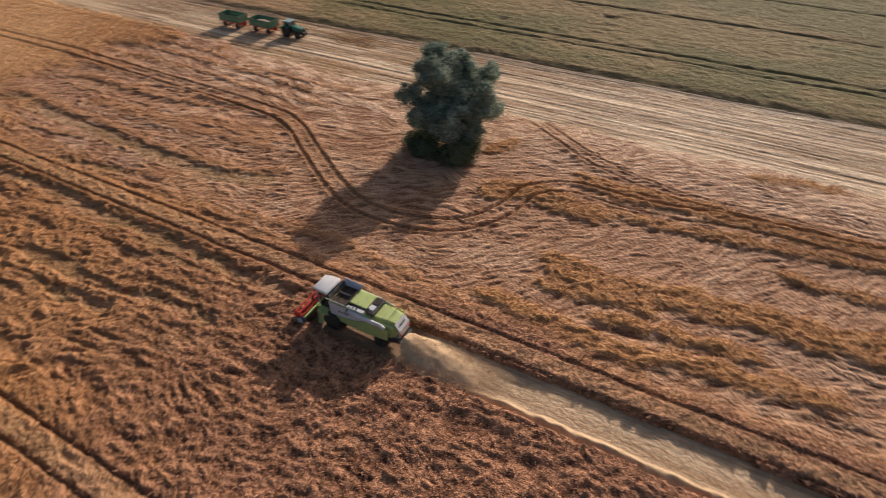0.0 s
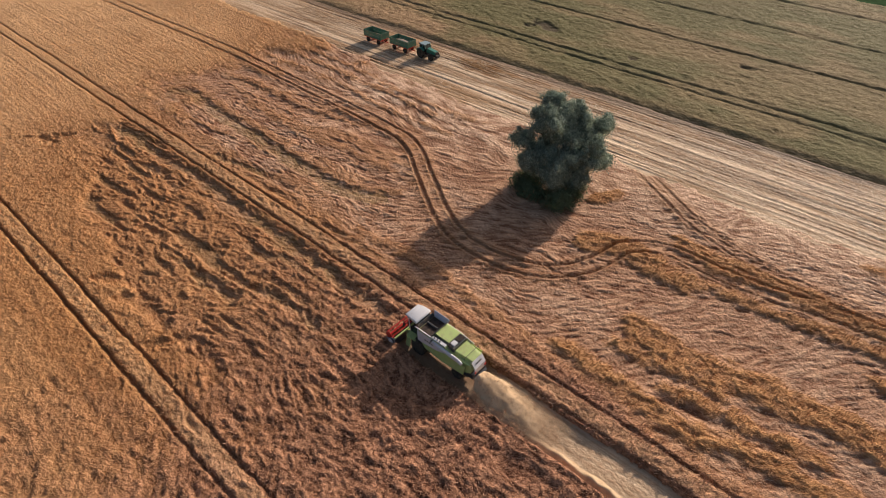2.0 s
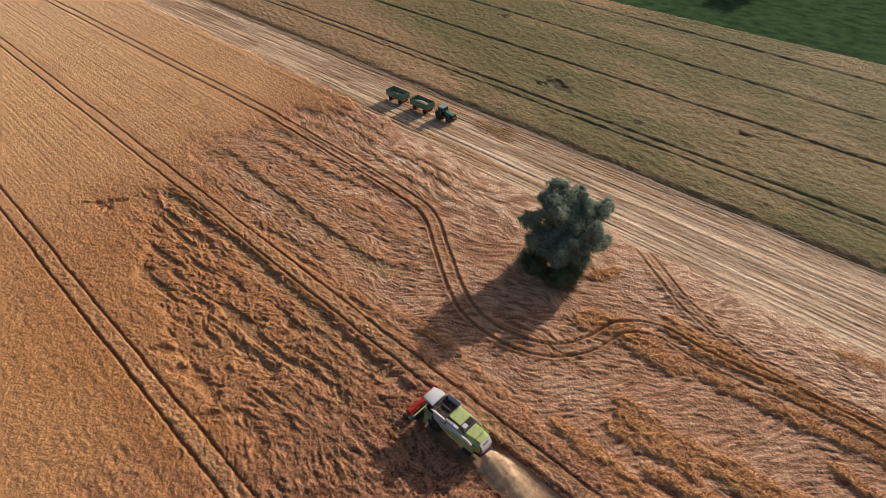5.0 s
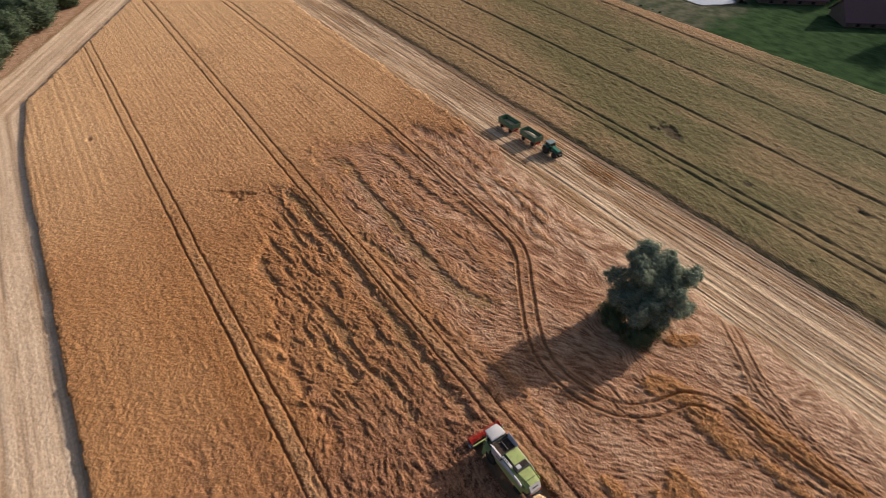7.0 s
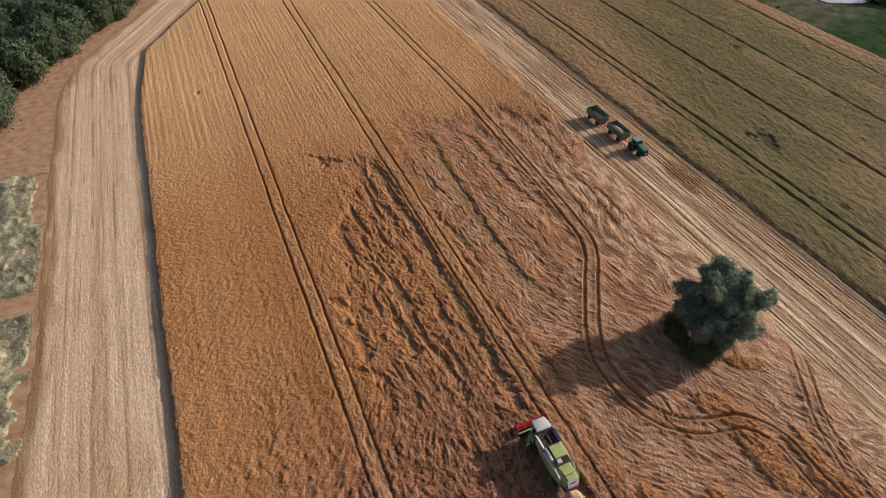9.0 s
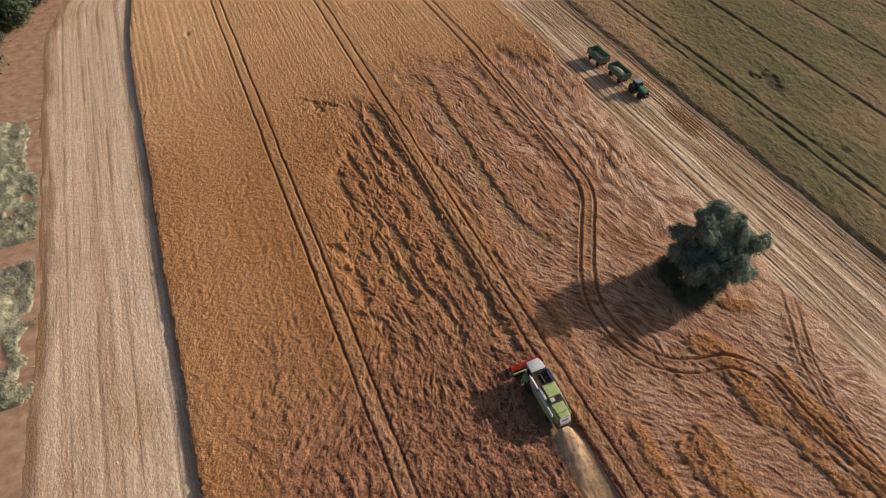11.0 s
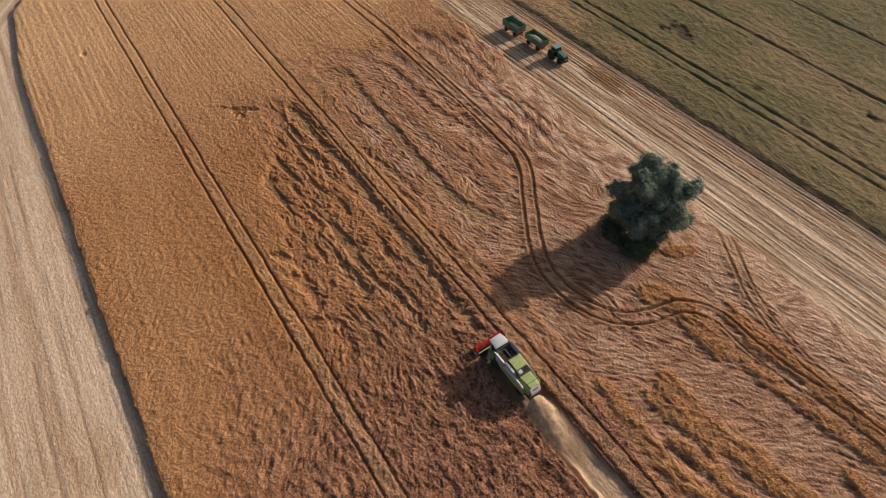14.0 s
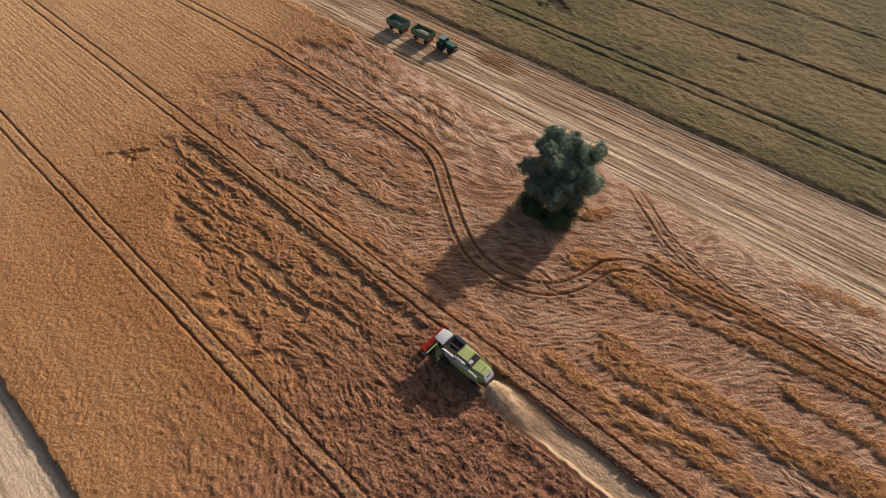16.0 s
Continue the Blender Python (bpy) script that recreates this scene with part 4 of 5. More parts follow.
        p("drive_disc", rod((s * 2.86, 5.25, 0.75), (s * 2.92, 5.25, 0.75), 0.3, 20), WHITE, "pale round drive disc")
        p("reel_arm", rod((s * 2.6, 4.75, 1.25), (s * 2.6, 5.9, 1.15), 0.055), RED)
    reel = rod((-2.55, 5.75, 1.05), (2.55, 5.75, 1.05), 0.09, 12)
    for x in (-2.5, -1.25, 0, 1.25, 2.5):
        for k in range(6):
            a = math.pi * k / 3 + 0.3
            reel = rod((x, 5.75, 1.05), (x, 5.75 + 0.42 * math.cos(a), 1.05 + 0.42 * math.sin(a)), 0.03, 6, bm=reel)
    for x in (-2.58, 2.58):
        p("reel_disc", rod((x - 0.025, 5.75, 1.05), (x + 0.025, 5.75, 1.05), 0.44, 18), RED, "red round end plate of the reel")
    p("reel", reel, RED, "red reel axle and spokes")
    for k in range(6):
        a = math.pi * k / 3 + 0.3
        y, z = 5.75 + 0.42 * math.cos(a), 1.05 + 0.42 * math.sin(a)
        bar = rod((-2.55, y, z), (2.55, y, z), 0.035, 8)
        for j in range(26):
            x = -2.5 + 0.2 * j
            bar = rod((x, y, z), (x, y + 0.06, z - 0.24), 0.014, 4, bm=bar)
        p("tine_bar", bar, RED, "red reel bar with tines")
    # wheels
    for x in (-1.42, 1.42):
        wheel(top, x, 2.35, 0.93, 0.68, LIME, 20)
        wheel(top, x * 0.85, -2.75, 0.62, 0.46, LIME, 16)
    p("front_axle", rod((-1.2, 2.35, 0.93), (1.2, 2.35, 0.93), 0.16), DARK)
    p("rear_axle", rod((-1.0, -2.75, 0.62), (1.0, -2.75, 0.62), 0.11), DARK)
    return top


combine_harvester(pose(26.45, 22.9, 0.05) @ Matrix.Diagonal((0.885, 0.93, 1, 1)))


# ---- tractor and two trailers ----
def tractor(m):
    top = empty("tractor", m, "dark green tractor with pale cab roof, standing on stubble", "tractor")
    p = lambda name, bm, mat, label="", smooth=False: part(name, bm, mat, top, label, smooth)  # noqa: E731
    p("bonnet", prism([(0.35, 1.05), (2.35, 1.0), (2.5, 1.25), (2.4, 1.6), (0.4, 1.85)], -0.42, 0.42, 0.08), GREEN)
    p("grille", box(-0.34, 0.34, 2.44, 2.52, 1.05, 1.5, 0.02), DARK)
    p("chassis", box(-0.3, 0.3, -1.2, 2.4, 0.55, 1.05, 0.05), DARK)
    p("front_weight", box(-0.42, 0.42, 2.5, 2.95, 0.55, 1.0, 0.05), DARK)
    p("cab", prism([(-1.15, 1.2), (0.35, 1.2), (0.4, 1.8), (0.2, 2.44), (-1.0, 2.44)], -0.72, 0.72, 0.04), GLASS, "dark cab glass")
    for x in (-0.72, 0.72):
        for a, b in (((-1.13, 1.2), (-0.98, 2.44)), ((0.38, 1.8), (0.2, 2.44)), ((-0.3, 1.2), (-0.3, 2.44))):
            p("cab_post", rod((x, a[0], a[1]), (x, b[0], b[1]), 0.045), GREEN)
    p("cab_roof", prism([(-1.2, 2.42), (0.3, 2.42), (0.34, 2.5), (0.2, 2.58), (-1.1, 2.60)], -0.8, 0.8, 0.05), ROOFBLUE, "pale blue-grey cab roof")
    for s in (-1, 1):
        p("mudguard", prism([(-1.55, 1.3), (-1.3, 1.75), (-0.6, 1.95), (0.05, 1.7), (0.15, 1.5), (0.0, 1.6), (-0.6, 1.84), (-1.25, 1.62), (-1.45, 1.28)], s * 0.72, s * 1.15), GREEN)
        wheel(top, s * 0.93, -0.65, 0.88, 0.5, YELLOW, 18)
        wheel(top, s * 0.85, 1.75, 0.62, 0.38, YELLOW, 16)
    p("exhaust", rod((0.45, 0.7, 1.7), (0.45, 0.7, 2.75), 0.05), DARK)
    p("drawbar_hitch", box(-0.1, 0.1, -1.6, -1.1, 0.5, 0.65, 0.02), DARK)
    return top


def trailer(m, label, fill):
    top = empty("grain_trailer", m, label, "trailer", "trailers behind the tractor")
    p = lambda name, bm, mat, label="", smooth=False: part(name, bm, mat, top, label, smooth)  # noqa: E731
    L, W = 2.5, 1.2
    p("bed", box(-W, W, -L, L, 0.98, 1.08, 0.01), RED, "red bed frame")
    for x in (-W, W):
        p("side_board", box(x - 0.03, x + 0.03, -L, L, 1.1, 1.68, 0.012), BOARD)
        p("side_board", box(x - 0.03, x + 0.03, -L, L, 1.70, 2.32, 0.012), BOARD)
        for y in (-L + 0.04, 0, L - 0.04):
            p("stake", box(x * 1.035 - 0.03, x * 1.035 + 0.03, y - 0.05, y + 0.05, 1.0, 2.36, 0.01), BOARD)
    for y in (-L, L):
        p("end_board", box(-W + 0.03, W - 0.03, y - 0.03, y + 0.03, 1.1, 2.36, 0.012), BOARD)
    for x in (-0.42, 0.42):
        p("frame_rail", box(x - 0.06, x + 0.06, -2.2, 2.5, 0.78, 0.96, 0.01), RED)
    p("turntable", rod((0, 1.55, 0.66), (0, 1.55, 0.78), 0.5, 20), RED)
    p("drawbar", rod((-0.4, 1.9, 0.62), (0, 3.55, 0.55), 0.05, bm=rod((0.4, 1.9, 0.62), (0, 3.55, 0.55), 0.05)), RED)
    for y in (-1.5, 1.55):
        p("axle", rod((-1.0, y, 0.48), (1.0, y, 0.48), 0.07), RED)
        for x in (-1.0, 1.0):
            wheel(top, x, y, 0.48, 0.3, RED, 14)
    heap = bmesh.new()
    n = 14
    grid = [[heap.verts.new((-W + 0.04 + (2 * W - 0.08) * i / n, -L + 0.04 + (2 * L - 0.08) * j / (2 * n),
             1.10 + fill[0] * math.exp(-((i / n - 0.5) / 0.42) ** 2 - ((j / (2 * n) - fill[2]) / fill[1]) ** 2)
             + 0.05 * noise.noise((i * 0.7, j * 0.7, fill[0])))) for i in range(n + 1)] for j in range(2 * n + 1)]
    for j in range(2 * n):
        for i in range(n):
            heap.faces.new((grid[j][i], grid[j][i + 1], grid[j + 1][i + 1], grid[j + 1][i]))
    p("grain_load", heap, GRAIN, "heap of pale harvested grain", True)
    return top


tractor(pose(79.9, 75.3, 0.08, 0, 0, 180) @ Matrix.Scale(1.06, 4))
trailer(pose(79.6, 81.6, 0.08, 0, 0, 180), "green two-axle trailer nearly full of pale grain, red undercarriage", (0.95, 0.6, 0.5))
trailer(pose(79.2, 88.9, 0.08, 0, 0, 180), "green two-axle trailer with a small grain heap, red undercarriage", (0.45, 0.25, 0.45))


# ---- trees ----
def bark_material():
    return two_tone("bark", (0.05, 0.038, 0.028), (0.14, 0.11, 0.085), 5, (1, 1, 0.3), dist=0.05)


def leaf_material(name, dark, light):
    m, t, b = shader(name, 0.7, gloss=0.3)
    g = t.nodes.new("ShaderNodeNewGeometry")
    c = mixed(t, g.outputs["Random Per Island"], dark, light)
    c = mixed(t, ramp(t, grain(t, 0.5), 0.35, 0.7), c, mixed(t, 0.5, c, dark))
    t.links.new(c, b.inputs["Base Color"])
    thin = t.nodes.new("ShaderNodeBsdfTranslucent")
    t.links.new(c, thin.inputs[0])
    both = nd(t, "MixShader", Fac=0.35)
    t.links.new(b.outputs[0], both.inputs[1])
    t.links.new(thin.outputs[0], both.inputs[2])
    t.links.new(both.outputs[0], t.nodes["Material Output"].inputs[0])
    return m


BARK = bark_material()
LEAF = leaf_material("grey_green_leaves", (0.15, 0.19, 0.145), (0.47, 0.54, 0.42))
LEAF_DEEP = leaf_material("deep_green_leaves", (0.04, 0.068, 0.040), (0.16, 0.21, 0.125))
LEAF_SHRUB = leaf_material("shrub_leaves", (0.08, 0.108, 0.06), (0.20, 0.245, 0.13))


def leaves(name, lobes, per_area, clump_r, size, material, parent, seed, droop=0.0, label="", per_clump=26):
    """Leaf blades in clumps over the outside of several lobes (x, y, z, rx, ry, rz)."""
    rng = np.random.default_rng(seed)
    pts, outs = [], []
    for x, y, z, rx, ry, rz in lobes:
        area = 4 * math.pi * ((rx * ry) ** 1.6 / 3 + (rx * rz) ** 1.6 / 3 + (ry * rz) ** 1.6 / 3) ** (1 / 1.6)
        k = int(area * per_area)
        d = rng.normal(size=(k, 3))
        d /= np.linalg.norm(d, axis=1)[:, None]
        c = np.array([x, y, z]) + d * np.array([rx, ry, rz]) * rng.uniform(0.62, 1.08, (k, 1))
        for q in c:
            s = clump_r * rng.uniform(0.6, 1.5)
            away = rng.normal(size=(per_clump, 3)) * np.array([s, s, s * (0.75 + 0.5 * droop)])
            pts.append(q + away - np.array([0, 0, droop * s]))
            outs.append(0.4 * away / s + 1.2 * (q - np.array([x, y, z])) / max(rx, ry, rz))
    P, out = np.concatenate(pts), np.concatenate(outs)
    ok = P[:, 2] > 0.15
    P, out = P[ok], out[ok]
    n = len(P)
    out = out / (np.linalg.norm(out, axis=1)[:, None] + 1e-9) + rng.normal(0, 0.28, (n, 3))
    way = np.cross(out, rng.normal(size=(n, 3))) - np.array([0, 0, 0.25 * droop])
    way /= np.linalg.norm(way, axis=1)[:, None] + 1e-9
    side = np.cross(way, out)
    side /= np.linalg.norm(side, axis=1)[:, None] + 1e-9
    ln, wd = size * rng.uniform(0.7, 1.4, (n, 1)), size * rng.uniform(0.22, 0.4, (n, 1))
    ob = blade_mesh(name, P - way * ln / 2, P + way * ln / 2, side * wd, {}, material)
    ob.parent = parent
    if label:
        ob["label"] = label
    return ob


def trunk(parent, base_r, height, limbs, seed, lobes):
    rng = random.Random(seed)
    bm = bmesh.new()
    lean = Vector((rng.uniform(-0.3, 0.3), rng.uniform(-0.3, 0.3), 0))
    a = Vector((0, 0, 0))
    for k in range(4):
        b = Vector((0, 0, height * (k + 1) / 4)) + lean * (k + 1) / 4
        bm = rod(a, b, base_r * (1 - 0.17 * k), 10, base_r * (1 - 0.17 * (k + 1)), bm)
        a = b
    part("trunk", bm, BARK, parent)
    for k, (x, y, z, rx, ry, rz) in enumerate(lobes[:limbs]):
        start = Vector((0, 0, height * rng.uniform(0.45, 0.95)))
        end = Vector((x, y, z))
        mid = (start + end) / 2 + Vector((rng.uniform(-0.4, 0.4), rng.uniform(-0.4, 0.4), 0.4))
        part("limb", rod(mid, end, base_r * 0.3, 8, base_r * 0.1, rod(start, mid, base_r * 0.45, 8, base_r * 0.3)), BARK, parent)


def field_tree():
    at = Vector((59.0, 31.0, 0))
    lobes = [(0.8, 0.6, 5.4, 3.2, 3.2, 3.2), (1.8, 3.3, 9.3, 2.3, 2.3, 2.0), (-1.1, 1.4, 8.8, 2.1, 2.4, 1.9), (5.4, -1.6, 7.0, 2.0, 1.9, 1.7),
             (-2.9, 4.5, 6.4, 1.5, 1.6, 1.5), (-2.4, -0.6, 3.6, 2.6, 2.6, 2.5), (0.9, -3.2, 6.0, 2.5, 2.3, 2.2), (3.5, 0.8, 8.7, 2.1, 2.0, 1.7),
             (-2.6, 1.8, 4.6, 2.1, 2.2, 2.2), (3.4, -3.9, 3.7, 1.3, 1.2, 1.1), (-0.6, -2.6, 2.4, 2.2, 1.8, 1.8), (0.4, 0.2, 7.3, 1.9, 1.9, 1.7), (3.7, -0.8, 5.2, 1.9, 1.8, 1.8), (3.8, 0.2, 6.7, 2.0, 1.9, 1.7)]
    top = empty("willow_tree", Matrix.Translation(at), "lone grey-green bushy tree standing in the wheat field", "tree")
    trunk(top, 0.42, 4.5, 8, 3, lobes)
    pick = random.Random(21)
    knobs = []
    for x, y, z, rx, ry, rz in lobes:
        for k in range(8):
            a, b = pick.uniform(0, 2 * math.pi), pick.uniform(-0.5, 1.3)
            d = (math.cos(a) * math.cos(b), math.sin(a) * math.cos(b), math.sin(b))
            w = pick.uniform(0.26, 0.44)
            knobs.append((x + rx * d[0] * 0.92, y + ry * d[1] * 0.92, z + rz * d[2] * 0.92, rx * w, ry * w, rz * w))
    core = [(x, y, z, rx * 0.74, ry * 0.74, rz * 0.74) for x, y, z, rx, ry, rz in lobes]
    leaves("crown", core, 1.5, 0.40, 0.24, LEAF, top, 5, 0.5, per_clump=70)
    leaves("crown", knobs, 2.8, 0.21, 0.22, LEAF, top, 6, 0.3, "grey-green outer sprays of the crown", per_clump=62)
    skirt = [(-4.4, -2.4, 1.2, 2.0, 2.2, 1.3), (-4.8, 1.4, 1.1, 1.9, 2.0, 1.2), (-3.0, -3.6, 1.2, 1.6, 1.3, 1.2), (-3.9, 3.4, 1.2, 1.6, 1.4, 1.2), (0.5, 3.0, 1.2, 2.5, 1.8, 1.2), (0.2, -2.6, 1.0, 1.8, 1.2, 1.0)]
    bush = empty("shrub", Matrix.Translation(at), "dark green undergrowth round the foot of the tree", "shrub")
    leaves("foliage", skirt, 3.0, 0.3, 0.26, LEAF_SHRUB, bush, 8, 0.2)
    for x, y, z, *_ in skirt:
        part("stem", rod((x, y, 0), (x * 0.95, y * 0.95, z), 0.05, 6, 0.03), BARK, bush)


def wood_tree(seed, height, wide):
    rng = random.Random(seed)
    lobes = [(rng.uniform(-0.5, 0.5) * wide, rng.uniform(-0.5, 0.5) * wide, height * rng.uniform(0.22, 0.82), wide * rng.uniform(0.34, 0.55),
              wide * rng.uniform(0.34, 0.55), height * rng.uniform(0.14, 0.22)) for _ in range(8)]
    lobes.append((0, 0, height * 0.46, wide * 0.75, wide * 0.75, height * 0.42))
    top = empty("woodland_tree", Matrix.Translation((0, 0, 0)), "dark green leafy tree at the edge of the wood", "tree", "trees of the wood")
    trunk(top, 0.3, height * 0.5, 5, seed, lobes)
    leaves("crown", lobes, 0.6, 0.75, 0.66, LEAF_DEEP, top, seed)
    return top


field_tree()
kinds = [wood_tree(31, 11.0, 4.6), wood_tree(32, 12.5, 5.2), wood_tree(33, 9.5, 4.2)]
rng = random.Random(12)
spots = []
for row in range(4):
    for k in range(19):
        y = 138 + 7.2 * k + rng.uniform(-2, 2)
        x = -46.0 + 0.56 * max(0, y - 150) - 6.0 * row + rng.uniform(-1.6, 1.6)
        if -75 < x < 40:
            spots.append((x, y))
for n, (x, y) in enumerate(spots):
    place = pose(x, y, 0, 0, 0, rng.uniform(0, 360)) @ Matrix.Scale(rng.uniform(0.85, 1.15), 4)
    if n < 3:
        kinds[n].matrix_world = place
    else:
        copy_thing(kinds[n % 3], place)


# ---- weeds and shrubs on the left side, beyond the stubble ----
def weed_strip():
    xs, ys = spans((-60, -33, 0.3)), spans((44, 118, 0.35))
    X, Y = np.meshgrid(xs, ys)
    big = fbm(X / 3.5, Y / 6, 91, 3)
    h = 0.15 + 0.8 * step(big, 0.42, 0.7) + 0.6 * (fbm(X / 0.7, Y / 0.9, 92, 3) - 0.5)
    keep = (X < -35.2 + 1.2 * (fbm(X / 4, Y / 4, 93) - 0.5) - 1.2 * step(70 - Y, 0, 30)) & (X > -44.5 + 2 * (fbm(X / 4, Y / 6, 94) - 0.5)) & (big > 0.33) & (Y < 116) & ((Y < 76) | (Y > 81)) & (Y > 50)
    return grid_mesh("weed_strip", xs, ys, np.where(keep, h, -0.1), keep, {}, WEED)


def weed_blades():
    rng = np.random.default_rng(14)
    n = 60000
    X, Y = rng.uniform(-45, -34.5, n), rng.uniform(50, 116, n)
    big = fbm(X / 3.5, Y / 6, 91, 3)
    ok = (big > 0.36) & ((Y < 76) | (Y > 81))
    X, Y, big = X[ok], Y[ok], big[ok]
    n = len(X)
    base = np.stack([X, Y, 0.05 + 0.7 * step(big, 0.42, 0.7)], 1)
    way = rng.normal(size=(n, 3)) * np.array([0.6, 0.6, 0.3]) + np.array([-0.3, 0.2, 0.6])
    way += np.stack([fbm(X / 2, Y / 2, 98) - 0.5, fbm(X / 2, Y / 2, 99) - 0.5, 0 * X], 1) * 2.5
    way /= np.linalg.norm(way, axis=1)[:, None]
    wide = np.cross(way, rng.normal(size=(n, 3)))
    wide /= np.linalg.norm(wide, axis=1)[:, None]
    return blade_mesh("weed_stalks", base, base + way * rng.uniform(0.4, 0.9, (n, 1)), wide * 0.05, {}, WEED_BLADE)


WEED = two_tone("dry_weeds", (0.25, 0.235, 0.15), (0.52, 0.49, 0.36), 2.0, dist=0.2)
WEED_BLADE = leaf_material("weed_stalks", (0.32, 0.31, 0.21), (0.72, 0.68, 0.53))
tagged(weed_blades(), "tangled grey-green weed stalks", "weeds", kind="stuff")
tagged(weed_strip(), "grey-green dry weeds and brush along the stubble", "weeds", kind="stuff")
EARTH = two_tone("bare_brown_earth", (0.35, 0.195, 0.12), (0.54, 0.345, 0.23), 0.6)
tagged(bent(sheet("earth_track", -62, -27, 20, 270, 0.012, EARTH, 70, 0.02)), "bare brown earth track beside the stubble", "earth track", kind="stuff")


# ---- pond, barn and garden tree beyond the green field ----
def pond():
    top = empty("pond", Matrix.Translation((197.5, 125.5, 0)), "small pond reflecting the pale sky, muddy banks", "pond")
    m, t, b = shader("pond_water_sky_tint", 0.04)
    # pale blue base colour: reflected sky painted in, besides the smooth surface's own
    b.inputs["Base Color"].default_value = (0.42, 0.47, 0.60, 1)
    mud = two_tone("mud_bank", (0.05, 0.042, 0.03), (0.17, 0.14, 0.10), 0.5)
    shore = spline([(-8.6, -6.6), (-2.0, -10.0), (3.8, -11.0), (7.0, -4.5), (9.2, 3.8), (3.0, 8.2), (-4.6, 11.2), (-8.0, 5.0), (-9.2, -3.0), (-8.6, -6.6)], 1.2)
    wobble = [1 + 0.05 * noise.noise((x * 0.5, y * 0.5, 3.0)) for x, y in shore]
    for name, k, z, mat in (("bank", 1.07, 0.66, mud), ("water", 1.0, 0.72, m)):
        bm = bmesh.new()
        f = bm.faces.new([bm.verts.new((x * k * w, y * k * w, z)) for (x, y), w in zip(shore, wobble)])
        ext = bmesh.ops.extrude_face_region(bm, geom=[f])
        bmesh.ops.translate(bm, vec=(0, 0, -z - 0.3), verts=[v for v in ext["geom"] if isinstance(v, bmesh.types.BMVert)])
        bmesh.ops.recalc_face_normals(bm, faces=bm.faces)
        part(name, bm, mat, top)
    bm = bmesh.new()                       # steep earth bank on the far side
    rows = []
    for x, y in spline([(4.0, -11.4), (7.6, -4.6), (9.8, 4.2), (3.4, 8.9), (-4.9, 12.0)], 1.0):
        g = 1.7 + 0.5 * noise.noise((x, y, 7.0))
        rows.append([bm.verts.new((x * k, y * k, z)) for k, z in ((1.0, 0.5), (1.08, g), (1.2, g - 0.2), (1.38, 0.2))])
    for p, q in zip(rows, rows[1:]):
        for i in range(3):
            bm.faces.new((p[i], q[i], q[i + 1], p[i + 1]))
    part("far_bank", bm, mud, top, "steep dark earth bank")
    return top


def barn(place):
    top = empty("farm_building", place, "farm building with a dark purple-brown tiled roof", "building", "farm buildings")
    wall = two_tone("dark_boards", (0.15, 0.10, 0.09), (0.24, 0.17, 0.14), 1.5, (4, 4, 0.3))
    tiles = two_tone("dark_tiles", (0.10, 0.058, 0.075), (0.19, 0.11, 0.13), 6, (1, 4, 1))
    part("wall", prism([(-6, 0), (6, 0), (6, 2.6), (0, 7.0), (-6, 2.6)], -11, 11), wall, top)
    for s in (-1, 1):
        part("roof", prism([(s * 7.0, 1.9), (s * 7.0, 2.15), (0, 7.4), (0, 7.1)], -11.6, 11.6), tiles, top, "dark roof slope")
    for x in (-7, -2.5, 2.5, 7):
        part("window", box(x - 0.6, x + 0.6, -6.06, -5.9, 0.7, 1.7, 0.02), GLASS, top)
    part("door", box(-0.9, 0.9, 5.9, 6.06, 0, 1.9, 0.02), DARK, top)
    return top


def edge_shrub():
    top = empty("small_shrub", Matrix.Translation((171.2, 146, 0.3)), "small dark shrub at the edge of the grain field", "shrub", "small shrubs along the field edge")
    leaves("foliage", [(0, 0, 0.55, 0.7, 0.6, 0.5), (0.4, 0.3, 0.45, 0.5, 0.5, 0.4)], 6.0, 0.2, 0.3, LEAF_DEEP, top, 44)
    top.matrix_world = top.matrix_world @ Matrix.Scale(0.65, 4)
    part("stem", rod((0, 0, -0.2), (0.05, 0, 0.5), 0.05, 6, 0.03), BARK, top)
    return top


pond()
barn(pose(221, 78, 0, 0, 0, -40))
barn(pose(219.5, 107, 0, 0, 0, -40))
shrub = edge_shrub()
for k in range(1, 9):
    copy_thing(shrub, pose(171.2 + 0.3 * math.sin(k * 2.3), 146 - 3.0 * k + 0.6 * math.cos(k * 1.7), 0.3, 0, 0, 47 * k) @ Matrix.Scale(0.62 + 0.2 * math.sin(k * 4.1), 4))
for x, y, sc in ((217, 61.5, 1.3), (238, 60, 1.0), (236, 98, 1.0), (214, 153, 0.9), (232, 132, 0.9)):
    extra = copy_thing(kinds[1], pose(x, y, 0, 0, 0, x * 7) @ Matrix.Scale(sc, 4))
    tagged(extra, "round dark green garden tree on the meadow", "tree", "trees on the meadow")
    extra.name = "garden_tree"
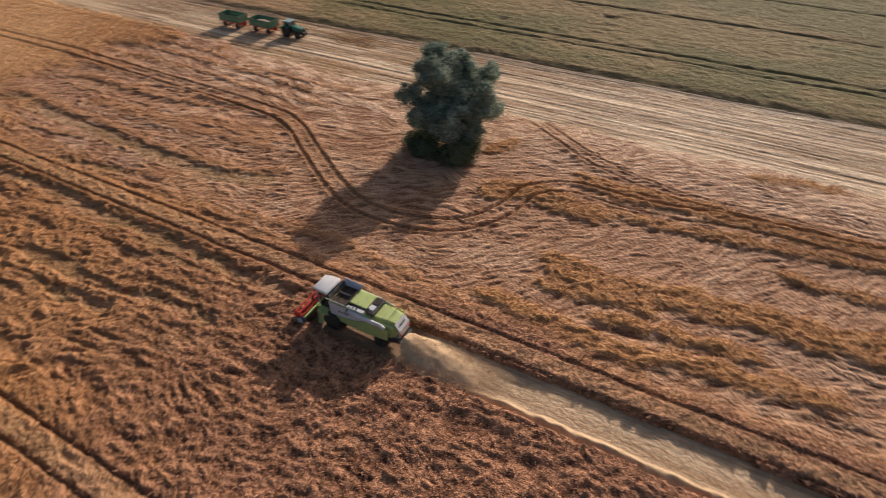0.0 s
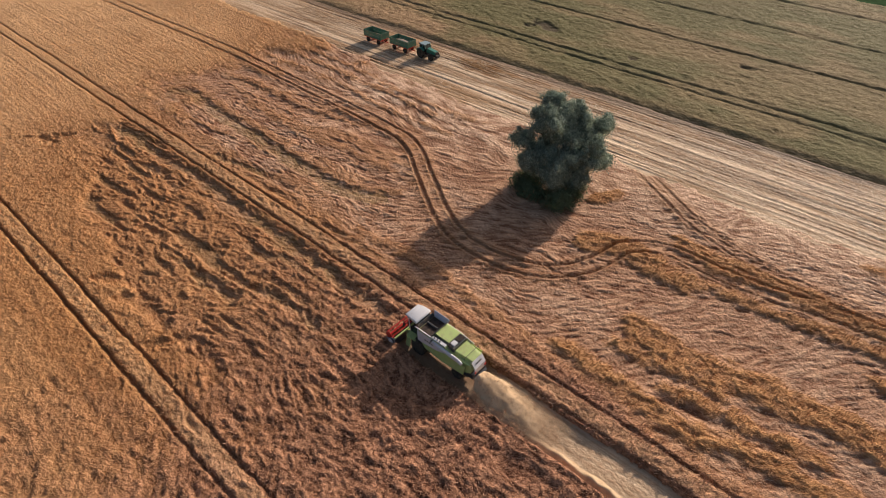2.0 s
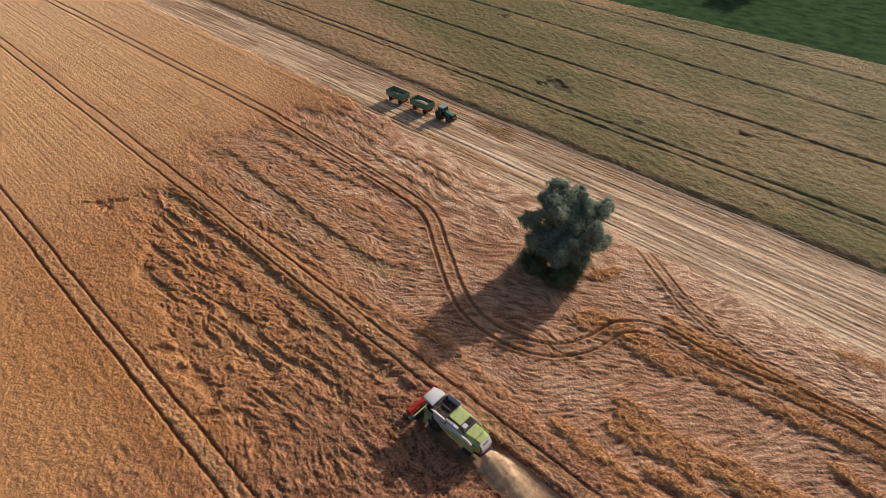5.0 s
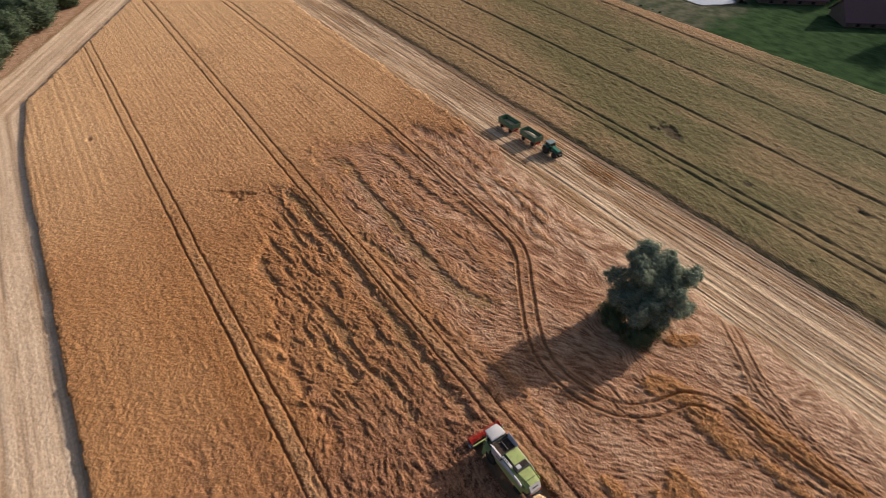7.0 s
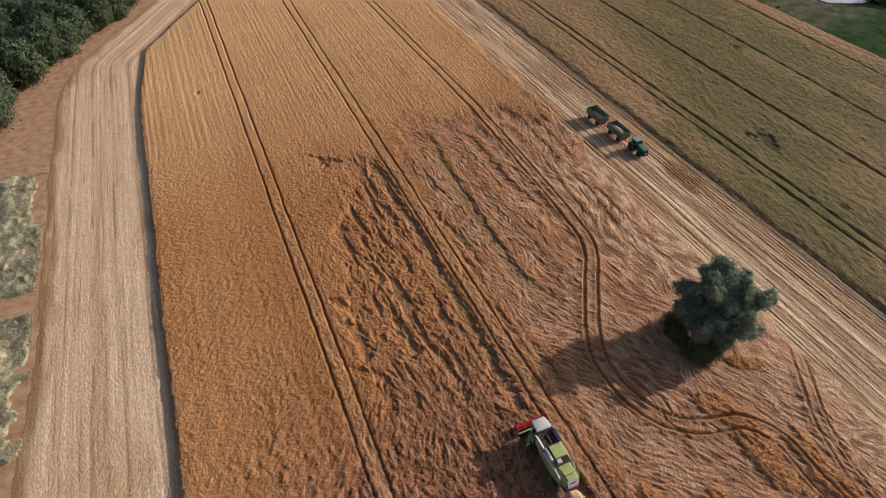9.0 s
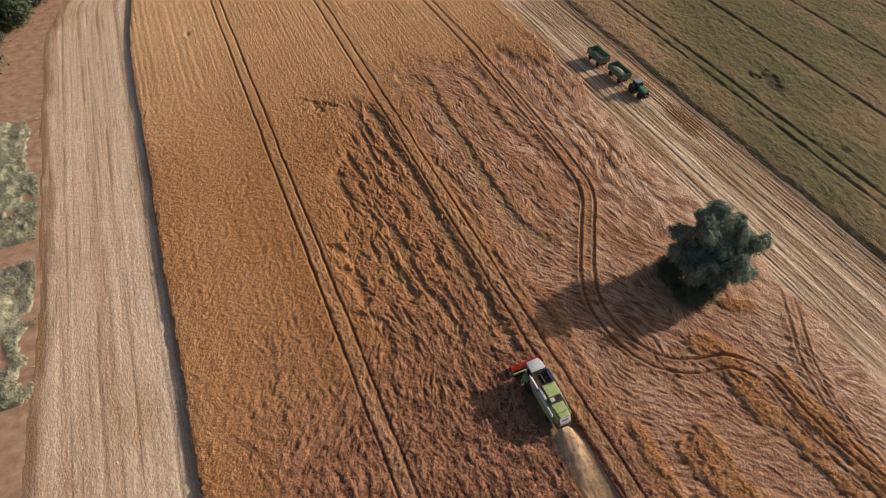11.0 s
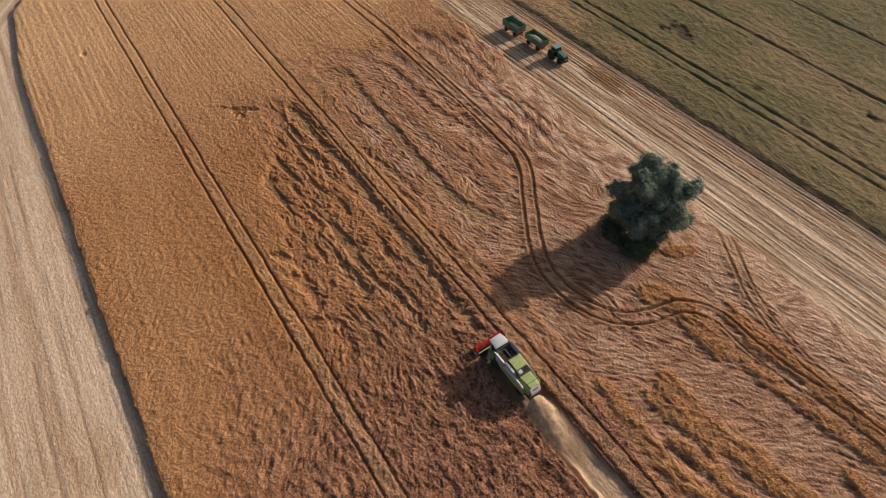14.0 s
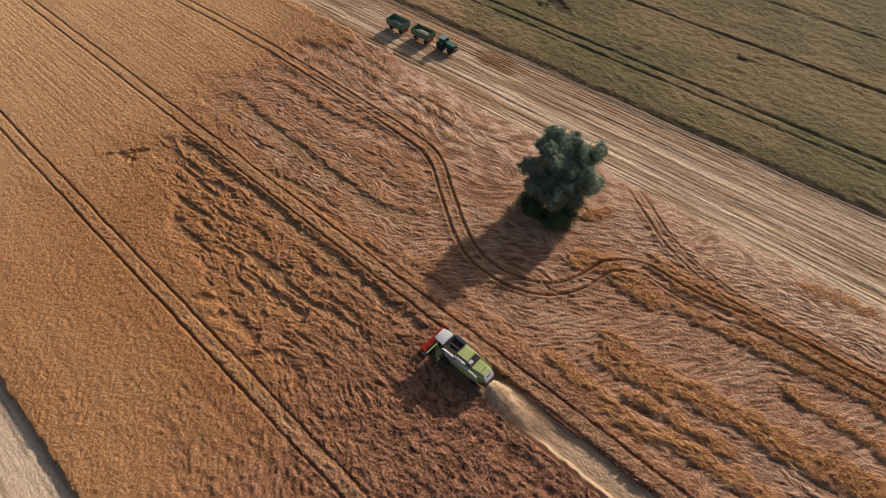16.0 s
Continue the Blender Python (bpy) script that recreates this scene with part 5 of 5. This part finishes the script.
# ---- chaff blown out behind the harvester ----
def chaff_material(name, airy):
    m, t, b = shader(name, 0.9, gloss=0.0)
    n = grain(t, 1.1, detail=6, rough=0.7)
    t.links.new(mixed(t, ramp(t, n, 0.3, 0.7), (0.46, 0.305, 0.185), (0.68, 0.485, 0.315)), b.inputs["Base Color"])
    if airy:
        clear, both, thin = nd(t, "BsdfTransparent"), nd(t, "MixShader"), nd(t, "Math")
        thin.operation = "MULTIPLY"
        t.links.new(attr(t, "dense"), thin.inputs[0])
        t.links.new(ramp(t, grain(t, 1.7, detail=6, rough=0.75), 0.2, 0.52), thin.inputs[1])
        t.links.new(thin.outputs[0], both.inputs[0])
        t.links.new(clear.outputs[0], both.inputs[1])
        t.links.new(b.outputs[0], both.inputs[2])
        t.links.new(both.outputs[0], t.nodes["Material Output"].inputs[0])
    else:
        bump(t, b, n, 0.4, 0.1)
    return m


CHAFF, CLOUD = chaff_material("straw_chaff", False), chaff_material("straw_dust", True)


def chaff_plume():
    """Blown straw and dust fanning out from the spreader, thinning as it settles on the swath."""
    xs, ys = spans((22.6, 30.6, 0.16)), spans((3.0, 18.3, 0.16))
    X, Y = np.meshgrid(xs, ys)
    back = np.clip((18.2 - Y) / 11.5, 0, 1)
    mid, wide = 26.2 - 0.2 * back, 1.0 + 1.15 * back ** 0.5
    across = np.exp(-np.abs((X - mid) / wide) ** 3)
    puff = fbm(X / 1.3, Y / 1.8, 76, 3)
    dense = np.clip(across * 2.3 * (1 - back) ** 1.2 * (0.35 + 1.3 * puff) - 0.15, 0, 0.96)
    h = 0.12 + across * (1.25 * (1 - back) ** 2 + 0.25) * (0.65 + 0.7 * puff)
    return grid_mesh("chaff_plume", xs, ys, h, dense > 0.01, {"dense": dense}, CLOUD)


def chaff_ridge():
    """Low line of chopped straw left along one side of the swath."""
    xs, ys = spans((23.8, 25.8, 0.12)), spans((-30, 14.5, 0.14))
    X, Y = np.meshgrid(xs, ys)
    ridge = 0.32 * np.exp(-(((X - 24.75 - 0.25 * (fbm(X * 0, Y / 2.5, 75, 3) - 0.5)) / 0.34) ** 2)) * (1 - step(Y, 8, 14)) * (0.35 + 1.3 * fbm(X / 0.5, Y / 0.8, 79, 2))
    return grid_mesh("chaff_ridge", xs, ys, ridge + 0.06, ridge > 0.07, {}, CHAFF)


def chaff():
    rng = np.random.default_rng(9)
    n = 9000
    s = rng.random(n) ** 0.8
    y = 17.8 - 8.5 * s
    x = 26.25 + np.clip(rng.normal(0, 1, n), -1.6, 1.6) * (0.5 + 1.3 * s)
    z = np.clip(1.5 * (1 - s) + 0.3 * s + rng.normal(0, 0.25, n), 0.1, 2.0)
    far = 16000
    side = np.where(rng.random(far) < 0.6, 24.8 + rng.normal(0, 0.3, far), 26.5 + rng.normal(0, 1.2, far))
    base = np.concatenate([np.stack([x, y, z], 1), np.stack([side, rng.uniform(-30, 16, far), np.abs(rng.normal(0.12, 0.1, far)) + 0.08], 1)])
    n = len(base)
    way = rng.normal(size=(n, 3))
    way /= np.linalg.norm(way, axis=1)[:, None]
    wide = np.cross(way, rng.normal(size=(n, 3)))
    wide /= np.linalg.norm(wide, axis=1)[:, None]
    return blade_mesh("chaff", base, base + way * rng.uniform(0.04, 0.09, (n, 1)), wide * 0.012, {}, CHAFF)


tagged(chaff_plume(), "cloud of pale chopped straw settling behind the harvester", "straw plume", kind="stuff")
tagged(chaff_ridge(), "low line of chopped pale straw on the stubble", "straw line", kind="stuff")
tagged(chaff(), "pale straw chaff blown out behind the harvester", "chaff", kind="stuff")
